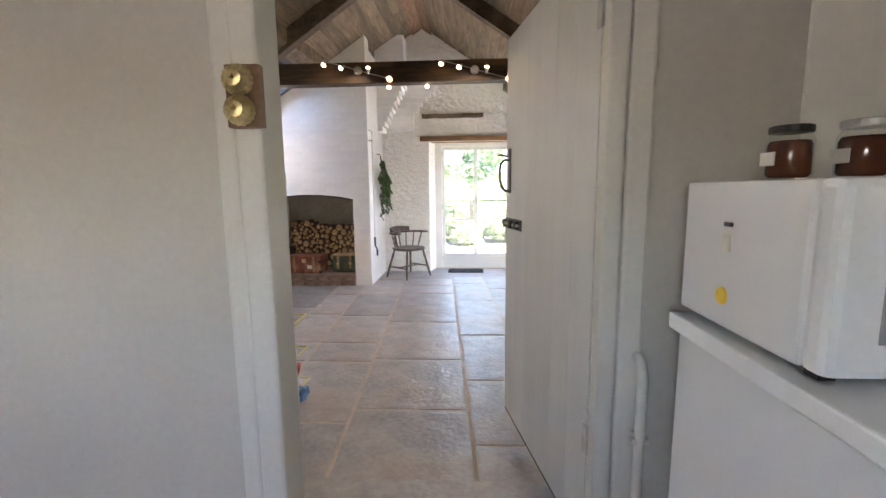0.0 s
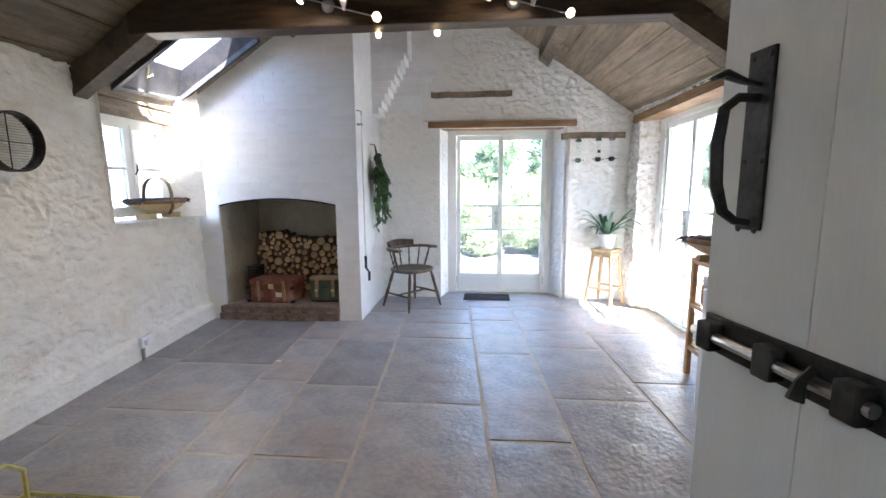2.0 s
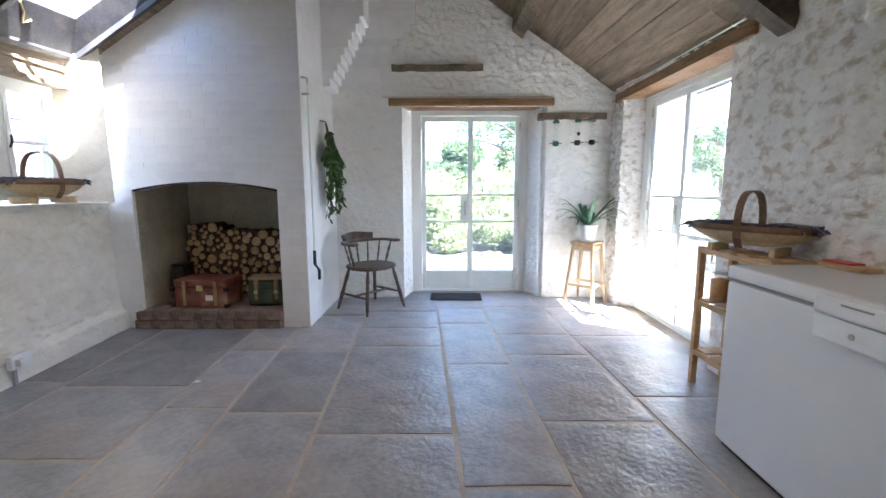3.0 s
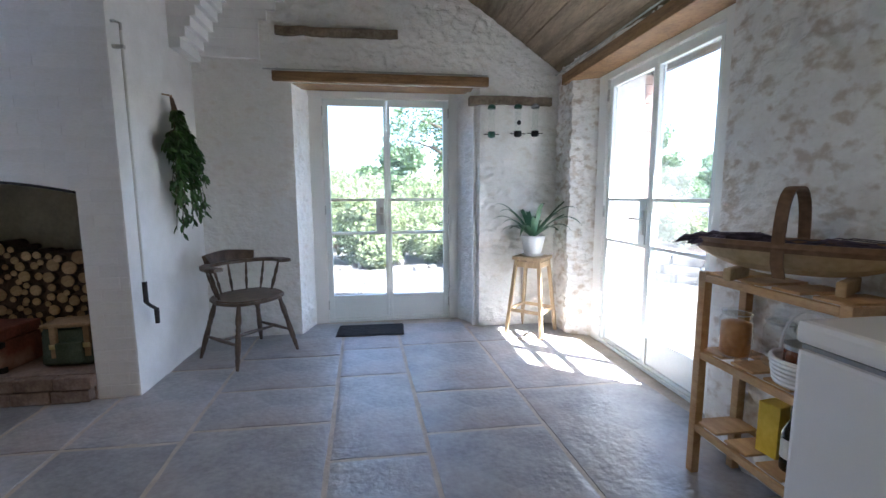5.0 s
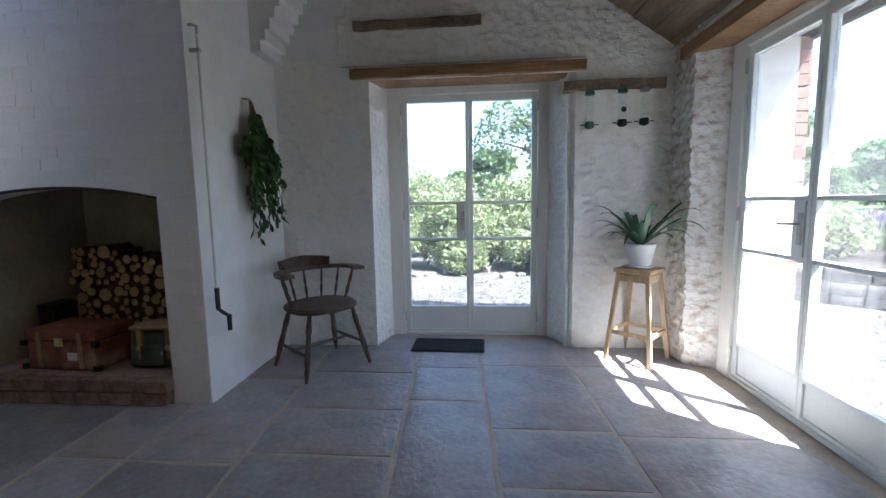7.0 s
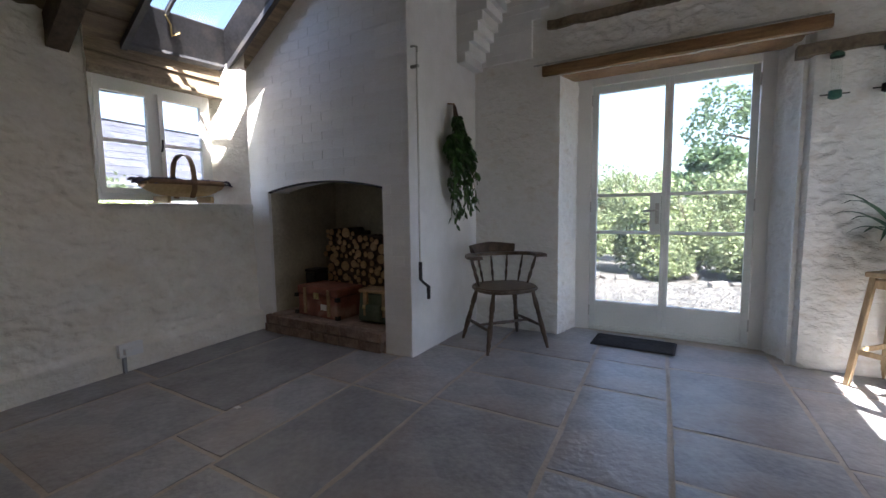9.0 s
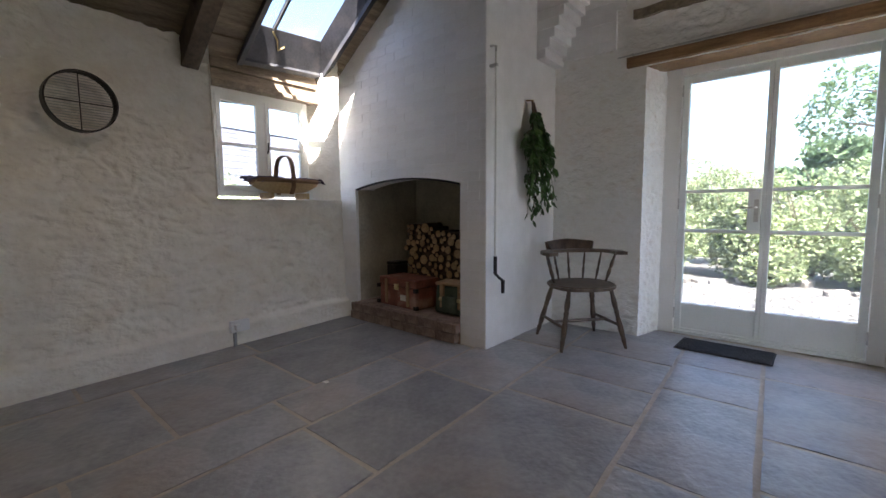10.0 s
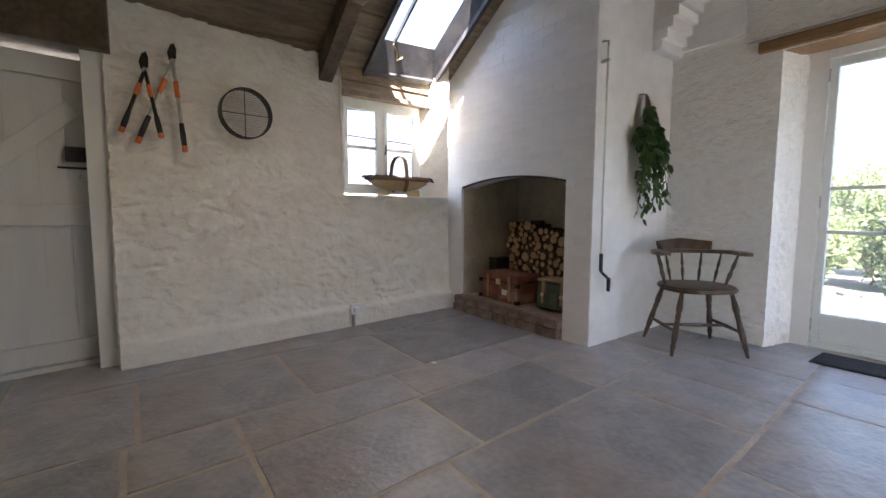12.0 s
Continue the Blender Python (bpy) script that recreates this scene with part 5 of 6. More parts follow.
plant = thing("potted_plant", (2.585, 9.49, 0.696), "strap-leaved green houseplant in a white pot on the stool", "plant")
part("saucer", lathe(bmesh.new(), [(0.075, 0), (0.10, 0.012), (0.095, 0.016)], 28), POT, plant)
part("pot", lathe(bmesh.new(), [(0.068, 0.017), (0.075, 0.03), (0.098, 0.13), (0.104, 0.165), (0.104, 0.18), (0.095, 0.18), (0.09, 0.15)], 32), POT, plant, smooth=True)
part("soil", lathe(bmesh.new(), [(0.086, 0.150), (0.088, 0.158)], 20), SOIL, plant)
rnd = random.Random(5)
for k in range(20):
    a = k * 2.4 + rnd.uniform(-0.2, 0.2)
    L = rnd.uniform(0.34, 0.52) * (0.88 + 0.14 * math.cos(a))
    rise = rnd.uniform(0.75, 1.7)
    bm = bmesh.new()
    rows = []
    for i in range(9):
        f = i / 8
        r = L * (f * 0.95)
        z = 0.16 + L * (rise * 0.85 * f - (0.58 + 0.35 * max(0, 1.1 - rise)) * f * f * f)
        p = Vector((math.cos(a) * (0.015 + r), math.sin(a) * (0.015 + r), z))
        w = 0.021 * math.sin(math.pi * min(1, 0.25 + 0.75 * f)) ** 0.7 + 0.001
        sd = Vector((-math.sin(a), math.cos(a), 0)) * w
        rows.append([bm.verts.new(p - sd + Vector((0, 0, w * 0.35))), bm.verts.new(p), bm.verts.new(p + sd + Vector((0, 0, w * 0.35)))])
    for p, q in zip(rows, rows[1:]):
        for i in range(2):
            bm.faces.new((p[i], p[i + 1], q[i + 1], q[i]))
    part("leaf", bm, LEAF_POT, plant, smooth=True)


def feeder(x, z, kind):
    t = thing("bird_feeder", (x, BACK - 0.06, z), "clear tube bird feeder with dark cap, hung under the timber", "bird feeder", "bird feeders")
    part("tube", lathe(bmesh.new(), [(0.028, 0.05), (0.028, 0.25)], 16), JAR_GLASS, t)
    part("base", lathe(bmesh.new(), [(0.018, 0), (0.034, 0.01), (0.032, 0.05), (0.028, 0.052)], 16), GREEN_TIN if kind == 0 else IRON, t)
    part("cap", lathe(bmesh.new(), [(0.036, 0.25), (0.034, 0.27), (0.016, 0.285)], 16), GREEN_TIN if kind < 2 else GREY_PLASTIC, t)
    part("perch", tube(bmesh.new(), [(-0.07, 0, 0.03), (0.07, 0, 0.03)], 0.004, 6), IRON, t)
    part("wire", tube(bmesh.new(), [(0, 0, 0.283), (0.01, 0.03, 0.30), (0, 0.05, 0.31)], 0.002, 5), STEEL, t)
    if kind == 1:
        part("port", lathe(bmesh.new(), [(0.016, 0), (0.02, 0.006), (0.012, 0.008)], 12, pose(0, -0.028, 0.12, 90, 0, 0)), IRON, t)


feeder(2.24, 1.735, 0)
feeder(2.48, 1.745, 1)
feeder(2.64, 1.75, 2)

mat_ = thing("door_mat", (1.14, 9.715, 0.002), "black ribbed rubber door mat on the flagstones", "door mat", turn=-1)
part("base", boxed(-0.30, 0.30, -0.15, 0.15, 0.0, 0.008, bevel=0.002), RUBBER, mat_)
for k in range(15):
    y = -0.135 + k * 0.0193
    part("rib", boxed(-0.29, 0.29, y - 0.005, y + 0.005, 0.0085, 0.016, bevel=0.002), RUBBER, mat_)

# chest freezer
fz = thing("chest_freezer", (2.605, 6.255, 0), "white chest freezer with a lipped lid, against the wall", "freezer")
part("body", boxed(-0.245, 0.245, -0.565, 0.565, 0.03, 0.828, bevel=0.012), ENAMEL, fz)
part("plinth", boxed(-0.22, 0.23, -0.54, 0.54, 0.0, 0.028), RUBBER, fz)
part("seal", boxed(-0.238, 0.238, -0.558, 0.558, 0.830, 0.841), GREY_PLASTIC, fz)
lid = part("lid", boxed(-0.25, 0.25, -0.57, 0.57, 0.843, 0.905, bevel=0.016), ENAMEL, fz)
part("handle_cover", boxed(-0.277, -0.247, -0.25, 0.06, 0.828, 0.895, bevel=0.011), PLASTIC, lid)
plate = part("lock_plate", boxed(-0.268, -0.2455, -0.25, 0.06, 0.733, 0.823, bevel=0.009), PLASTIC, fz)
part("lock", lathe(bmesh.new(), [(0.011, 0), (0.011, 0.004), (0.007, 0.005)], 14, pose(-0.268, -0.09, 0.778, 0, -90, 0)), STEEL, plate)
part("badge", boxed(-0.2792, -0.2772, -0.16, -0.05, 0.873, 0.879), GREY_PLASTIC, lid)

# pine rack between freezer and door
rack = thing("pine_rack", (2.735, 7.20, 0), "three-tier pine shelf rack beside the freezer", "shelf")
for sx in (-1, 1):
    for sy in (-1, 1):
        part("post", boxed(sx * 0.10 - 0.018, sx * 0.10 + 0.018, sy * 0.285 - 0.018, sy * 0.285 + 0.018, 0, 0.905, bevel=0.003), PINE, rack)
for z in (0.20, 0.53, 0.865):
    for sx in (-1, 1):
        part("rail", boxed(sx * 0.108 - 0.009, sx * 0.108 + 0.009, -0.266, 0.266, z, z + 0.03, bevel=0.002), PINE, rack)
    for sy in (-1, 1):
        part("rail", boxed(-0.08, 0.08, sy * 0.292 - 0.008, sy * 0.292 + 0.008, z, z + 0.035, bevel=0.002), PINE, rack)
    for k in range(4):
        y = -0.22 + k * 0.147
        part("slat", boxed(-0.098, 0.098, y - 0.052, y + 0.052, z + 0.031, z + 0.041, bevel=0.002), PINE, rack)


def trug(at, turn, size, lavender_side, seed):
    """A garden trug; long axis along x."""
    t = thing("garden_trug", at, "wooden garden trug of willow boards filled with dried lavender", "basket", "garden trugs", turn=turn)
    L, W, H = 0.265 * size, 0.112 * size, 0.105 * size
    for k in range(5):
        f0, f1 = -1 + 0.4 * k, -1 + 0.4 * (k + 1)
        bm = bmesh.new()
        rows = []
        for i in range(15):
            u = -1 + 2 * i / 14
            w = W * (1 - 0.45 * abs(u) ** 2.5)
            ring = []
            for f in (f0 + 0.015, f1 + 0.02):
                z = H * (0.10 + 0.85 * abs(f) ** 2.4 + 0.55 * abs(u) ** 3 * (1 - abs(f) ** 2))
                ring.append(Vector((L * u, w * f, 0.03 * size + min(z, H))))
            rows.append([bm.verts.new(p) for p in ring] + [bm.verts.new(p + Vector((0, 0, 0.006))) for p in ring[::-1]])
        for p, q in zip(rows, rows[1:]):
            for i in range(4):
                bm.faces.new((p[i], p[(i + 1) % 4], q[(i + 1) % 4], q[i]))
        bm.faces.new(rows[0][::-1])
        bm.faces.new(rows[-1])
        part("board", bm, TRUG, t)
    rim = [Vector((L * math.copysign(abs(math.cos(a)) ** 0.8, math.cos(a)), W * math.copysign(abs(math.sin(a)) ** 0.6, math.sin(a)), 0.03 * size + H)) for a in (2 * math.pi * k / 36 for k in range(37))]
    part("rim", tube(bmesh.new(), rim, 0.013 * size, 6, 1.4), TRUG_RIM, t, "dark chestnut rim")
    hoop = [Vector((0.0, (W + 0.006) * math.copysign(abs(math.cos(a)) ** 0.7, math.cos(a)), 0.03 * size + H * 0.9 + 0.20 * size * abs(math.sin(a)) ** 0.8)) for a in (math.pi * k / 16 for k in range(17))]
    hoop = [Vector((0, W * 0.75, 0.035 * size)), Vector((0, W + 0.004, 0.03 * size + H * 0.55))] + hoop + [Vector((0, -W - 0.004, 0.03 * size + H * 0.55)), Vector((0, -W * 0.75, 0.035 * size))]
    bm = bmesh.new()
    rows = []
    for i, p in enumerate(hoop):
        d = (hoop[min(i + 1, len(hoop) - 1)] - hoop[max(i - 1, 0)]).normalized()
        nrm = Vector((0, d.z, -d.y)) * 0.004
        rows.append([bm.verts.new(p + nrm * s + Vector((e * 0.017 * size, 0, 0))) for s, e in ((-1, -1), (1, -1), (1, 1), (-1, 1))])
    for p, q in zip(rows, rows[1:]):
        for i in range(4):
            bm.faces.new((p[i], p[(i + 1) % 4], q[(i + 1) % 4], q[i]))
    bm.faces.new(rows[0][::-1])
    bm.faces.new(rows[-1])
    part("handle", bm, TRUG_RIM, t, "bent chestnut handle")
    for s in (-1, 1):
        part("foot", boxed(s * 0.15 * size - 0.014, s * 0.15 * size + 0.014, -0.08 * size, 0.08 * size, 0.0, 0.045 * size, bevel=0.006), TRUG, t)
    rn = random.Random(seed)
    lb = thing("lavender_bunch", at, "bunch of dried grey-purple lavender lying in the trug", "lavender", "dried lavender", turn=turn)
    bm, fm = bmesh.new(), bmesh.new()
    for k in range(90):
        s = 1 if rn.random() < lavender_side else -1
        y0 = rn.uniform(-0.6, 0.6) * W
        a = Vector((-s * rn.uniform(0.0, 0.5) * L, y0, 0.03 * size + H * 0.75))
        e = Vector((s * rn.uniform(0.55, 1.12) * L, y0 * 1.1 + rn.uniform(-0.02, 0.02), 0.03 * size + H * rn.uniform(0.95, 1.22)))
        m = a.lerp(e, 0.55) + Vector((0, 0, 0.03 * size))
        tube(bm, [a, m, e], 0.0022, 3, caps=False)
        h = (e - m).normalized()
        tube(fm, [e, e + h * 0.02, e + h * 0.045 + Vector((0, 0, -0.01))], [0.006, 0.010, 0.003], 5)
    tagged(part("stem_mass", bm, LAVENDER_DRY, lb), kind="stuff")
    tagged(part("flower_mass", fm, LAVENDER_DRY, lb), kind="stuff")


trug((2.695, 7.175, 0.907), 117, 1.06, 0.85, 1)
trug((-1.98, 8.01, SILL + 0.008), 94, 1.16, 0.6, 2)


def clip_jar(at, r, h, fill, mat, label):
    t = thing("glass_jar", at, label, "jar", "storage jars")
    part("glass", lathe(bmesh.new(), [(r * 0.85, 0), (r, 0.012), (r, h * 0.8), (r * 0.85, h * 0.88), (r * 0.85, h * 0.92)], 24), JAR_GLASS, t, smooth=True)
    if fill:
        part("contents", lathe(bmesh.new(), [(r * 0.8, 0.006), (r * 0.93, 0.016), (r * 0.93, h * fill), (r * 0.5, h * fill + 0.008)], 20), mat, t, smooth=True)
    part("lid", lathe(bmesh.new(), [(r * 0.9, h * 0.925), (r * 0.95, h * 0.94), (r * 0.95, h * 0.97), (r * 0.6, h)], 24), JAR_GLASS, t)
    part("clip_ring", tube(bmesh.new(), [(r * 0.89 * math.cos(a), r * 0.89 * math.sin(a), h * 0.915) for a in (2 * math.pi * k / 20 for k in range(21))], 0.003, 5), STEEL, t)
    part("clasp", tube(bmesh.new(), [(r * 0.9, 0, h * 0.9), (r * 1.12, 0, h * 0.86), (r * 1.1, 0, h * 0.7)], 0.003, 5), STEEL, t)


clip_jar((2.70, 7.38, 0.572), 0.058, 0.195, 0.72, ONION, "clip-top glass jar of amber preserved fruit on the rack")
clip_jar((2.785, 7.265, 0.572), 0.055, 0.185, 0, ONION, "empty clip-top glass jar on the rack")
pail = thing("lidded_basket", (2.72, 7.10, 0.572), "white woven basket with a dark jar inside, handle raised", "basket")
for k in range(6):
    part("weave", tube(bmesh.new(), [((0.085 + 0.003 * k) * math.cos(a), (0.085 + 0.003 * k) * math.sin(a), 0.008 + 0.016 * k) for a in (2 * math.pi * i / 24 for i in range(25))], 0.0085, 6), PAINT_WHITE, pail)
part("handle", tube(bmesh.new(), [(0, 0.10 * math.cos(a), 0.09 + 0.17 * math.sin(a)) for a in (math.pi * k / 14 for k in range(15))], 0.006, 6), PAINT_WHITE, pail)
part("jar_inside", lathe(bmesh.new(), [(0.06, 0.01), (0.066, 0.02), (0.066, 0.11), (0.062, 0.125)], 20), JAM, pail)
part("jar_lid", lathe(bmesh.new(), [(0.068, 0.126), (0.068, 0.14), (0.06, 0.143)], 20), STEEL, pail)
for k, (x, y, h, mt) in enumerate(((2.72, 7.12, 0.24, BOTTLE_DARK), (2.79, 7.05, 0.22, BOTTLE_DARK), (2.70, 7.02, 0.20, GREEN_TIN))):
    b = thing("bottle", (x, y, 0.242), "dark glass bottle with a pale label, on the bottom shelf", "bottle", "bottles on the rack")
    part("glass", lathe(bmesh.new(), [(0.032, 0), (0.034, 0.01), (0.034, h * 0.6), (0.014, h * 0.78), (0.013, h)], 18), mt, b, smooth=True)
    part("label", lathe(bmesh.new(), [(0.0346, h * 0.2), (0.0346, h * 0.5)], 18), PAPER, b)
bx = thing("yellow_carton", (2.76, 7.22, 0.242), "bright yellow cardboard box on the bottom shelf", "box", turn=8)
part("carton", boxed(-0.05, 0.05, -0.04, 0.04, 0, 0.20, bevel=0.003), YELLOW_TOY, bx)
part("flap", boxed(-0.05, 0.05, -0.04, 0.0, 0.201, 0.204), YELLOW_TOY, bx)
seeds = thing("seed_tray", (2.80, 6.70, 0.907), "shallow pine tray of paper seed packets on the freezer", "tray")
part("tray", boxed(-0.04, 0.05, -0.12, 0.10, 0, 0.02, bevel=0.003), PINE, seeds)
part("packets", boxed(-0.03, 0.04, -0.05, 0.09, 0.021, 0.03, bevel=0.003), RED_TOY, seeds)

# tools on the left wall
def on_left(y, z, off=0.03):
    return (left_x(y, z) + off, y, z)


sv = thing("garden_sieve", on_left(6.60, 1.715, 0.02), "round dark-rimmed wire garden sieve hung on the wall", "sieve", turn=5)
R = 0.178
for z0, z1, r0 in ((0.0, 0.075, R),):
    bm = bmesh.new()
    n = 40
    rings = []
    for x, r in ((0.0, R), (0.075, R), (0.075, R - 0.008), (0.0, R - 0.008)):
        rings.append([bm.verts.new((x, r * math.cos(a), r * math.sin(a))) for a in (2 * math.pi * k / n for k in range(n))])
    for i in range(4):
        a, b = rings[i], rings[(i + 1) % 4]
        for k in range(n):
            bm.faces.new((a[k], a[(k + 1) % n], b[(k + 1) % n], b[k]))
    part("rim", bm, IRON, sv)
for k in range(21):
    z = -0.16 + k * 0.016
    w = math.sqrt(max(0.0001, 0.170 ** 2 - z * z))
    part("wire", tube(bmesh.new(), [(0.012, -w, z), (0.012, w, z)], 0.0022, 4), STEEL, sv)
part("cross_bar", tube(bmesh.new(), [(0.018, 0, -0.170), (0.018, 0, 0.170)], 0.003, 6), IRON, sv)
part("cross_bar", tube(bmesh.new(), [(0.024, -0.170, 0), (0.024, 0.170, 0)], 0.003, 6), IRON, sv)


def loppers(head, feet, blade_up, bar, label):
    t = thing("loppers", on_left(*head), label, "loppers", "loppers on the wall")
    o = Vector(on_left(*head))
    for k, f in enumerate(feet):
        e = Vector(on_left(f[0], f[1])) - o
        d = e.normalized()
        side = Vector((0.012 * (k + 1), 0, 0))
        part("arm", tube(bmesh.new(), [side, side + e * 0.7], 0.011, 8), bar, t)
        part("grip", tube(bmesh.new(), [side + e * 0.68, side + e * 0.82, side + e * 0.99], [0.014, 0.017, 0.015], 10), RUBBER, t, "black rubber grip")
        part("grip_end", tube(bmesh.new(), [side + e * 0.93, side + e], [0.018, 0.016], 10), ORANGE, t, "orange grip end")
        part("band", tube(bmesh.new(), [side + e * 0.22, side + e * 0.40], 0.0145, 10), ORANGE, t, "orange sleeve")
    bm = slab(bmesh.new(), [(0.0, -0.02), (0.05, -0.03), (0.10, -0.012), (0.115, 0.01), (0.08, 0.022), (0.02, 0.02)], -0.004, 0.004)
    m = pose(0.02, 0, 0, 0, 0, 0) @ Matrix(((0, 0, 1, 0), (0, 1, 0, 0), (1, 0, 0, 0), (0, 0, 0, 1)))
    bmesh.ops.transform(bm, matrix=m, verts=bm.verts)
    part("blade", bm, IRON, t, "dark steel blade")
    part("pivot", lathe(bmesh.new(), [(0.016, 0), (0.016, 0.03), (0.01, 0.034)], 14, pose(0, 0, 0, 0, 90, 0)), STEEL, t)


loppers((6.01, 1.90), ((5.87, 1.50), (6.08, 1.485)), 0.1, IRON, "black-armed loppers with orange grip ends hung on the wall")
loppers((6.165, 1.99), ((5.95, 1.44), (6.21, 1.405)), 0.1, STEEL, "silver-armed loppers with orange and black grips hung on the wall")

sock = thing("power_socket", on_left(7.47, 0.162, 0.03), "white double power socket on the plinth, cable below", "socket", turn=5)
part("box", boxed(0, 0.035, -0.075, 0.075, -0.045, 0.045, bevel=0.004), PLASTIC, sock)
part("plug", boxed(0.0355, 0.07, -0.055, -0.01, -0.025, 0.02, bevel=0.006), PLASTIC, sock)
part("cable_cover", boxed(-0.004, 0.018, -0.045, -0.025, -0.16, -0.047, bevel=0.003), GREY_PLASTIC, sock)
chip = thing("paint_chip", (-0.642, 7.49, 0.001), "small white fleck of paint on the floor", "fleck")
part("fleck", slab(bmesh.new(), [(-0.02, -0.012), (0.018, -0.015), (0.022, 0.01), (-0.01, 0.016)], 0.0, 0.004), PAINT_WHITE, chip)


def track_light(x0, y0, z0, flip, back=False):
    """A wavy bar with a round ceiling rose and four small spots."""
    t = thing("spotlight_bar", (x0, y0, z0), "brushed-steel wavy bar with four small lit spotlights on the beam", "spotlight", "spotlight bars")
    wave = [(x, -0.035, -0.045 * math.sin(2.9 * x) - 0.16 * x) for x in (-0.34 + 0.68 * k / 20 for k in range(21))]
    part("bar", tube(bmesh.new(), wave, 0.005, 6), STEEL, t)
    part("rose", lathe(bmesh.new(), [(0.045, 0), (0.045, 0.014), (0.03, 0.03)], 20, pose(0, 0, 0, 90, 0, 0)), STEEL, t)
    for k, (x, tip) in enumerate(((-0.34, (-0.10, -0.6, -1)), (-0.14, (-0.45, -0.7, -0.6)), (0.12, (0.1, -0.6, 0.9)), (0.34, (0.15, -0.9, -0.4)))):
        z = -0.045 * math.sin(2.9 * x) - 0.16 * x
        d = Vector(tip).normalized()
        p = Vector((x, -0.045, z))
        q = d.to_track_quat("Z", "Y").to_matrix().to_4x4()
        m = Matrix.Translation(p) @ q
        sp = part("spot", lathe(bmesh.new(), [(0.010, -0.012), (0.014, 0.01), (0.026, 0.045), (0.028, 0.055), (0.024, 0.052)], 16, m), STEEL, t)
        part("bulb", lathe(bmesh.new(), [(0.010, 0.0525), (0.018, 0.055), (0.016, 0.060), (0.006, 0.064)], 14, m), BULB, sp, "glowing warm lamp")


track_light(0.005, 7.198, 2.64, 1)
track_light(1.235, 7.198, 2.62, 1)
for x in (0.30, 0.72):
    t = thing("spotlight", (x, 7.36, 2.515), "small lit spotlight behind the beam", "spotlight", "rear spotlights")
    part("holder", tube(bmesh.new(), [(0, -0.02, 0.10), (0, 0.02, 0.06), (0, 0.02, 0.03)], 0.008, 6), STEEL, t)
    part("bulb", lathe(bmesh.new(), [(0.008, -0.022), (0.018, -0.015), (0.015, 0.015), (0.006, 0.022)], 12, pose(0, 0.02, 0)), BULB, t, "glowing warm lamp")

# ---- doorway and lobby things ----
vr = thing("vegetable_rack", (-0.09, 5.02, 0), "cream-yellow wire vegetable rack with three tipped baskets", "rack", turn=0)
for x, y in ((-0.15, -0.16), (-0.15, 0.18), (0.02, -0.16), (0.02, 0.18)):
    part("upright", tube(bmesh.new(), [(x, y, 0), (x, y, 0.66 if x < 0 else 0.54)], 0.006, 6), YELLOW_WIRE, vr)
part("hoop", tube(bmesh.new(), [(-0.15, -0.16, 0.66), (-0.15, -0.12, 0.70), (-0.15, 0.14, 0.70), (-0.15, 0.18, 0.66)], 0.006, 6), YELLOW_WIRE, vr)
for z in (0.02, 0.24, 0.46):
    b = part("basket", tube(bmesh.new(), [(-0.16, -0.17, z + 0.12), (0.17, -0.17, z + 0.12), (0.17, 0.19, z + 0.12), (-0.16, 0.19, z + 0.12), (-0.16, -0.17, z + 0.12)], 0.007, 6), YELLOW_WIRE, vr)
    part("front_panel", box(bmesh.new(), 0.055, 0.16, -0.165, 0.185, 0, 0.003, 0, pose(0, 0, z + 0.0, 0, 0, 0) @ pose(0.055, 0, 0.01, 0, -42, 0) @ pose(-0.055, 0, 0)), YELLOW_WIRE, b)
    for k in range(9):
        y = -0.165 + k * 0.043
        part("wire", tube(bmesh.new(), [(-0.16, y, z + 0.12), (-0.14, y, z), (0.05, y, z), (0.165, y, z + 0.12)], 0.003, 4), YELLOW_WIRE, b)
    for k in range(7):
        x = -0.14 + k * 0.03
        part("wire", tube(bmesh.new(), [(x, -0.17, z + 0.12), (x, -0.165, z + 0.002), (x, 0.185, z + 0.002), (x, 0.19, z + 0.12)], 0.0025, 4), YELLOW_WIRE, b)


def ball(name, at, r, mat, label, cat, squash=0.9):
    t = thing(name, at, label, cat)
    bm = bmesh.new()
    bmesh.ops.create_icosphere(bm, subdivisions=2, radius=r)
    for v in bm.verts:
        v.co.z *= squash
        v.co += v.co.normalized() * 0.12 * r * noise.noise(v.co * 25 + Vector(at))
    part("body", bm, mat, t, smooth=True)
    part("tip", tube(bmesh.new(), [(0, 0, r * squash * 0.8), (0.004, 0, r * squash * 1.15)], [0.006, 0.003], 6), STRAP, t)
    return t


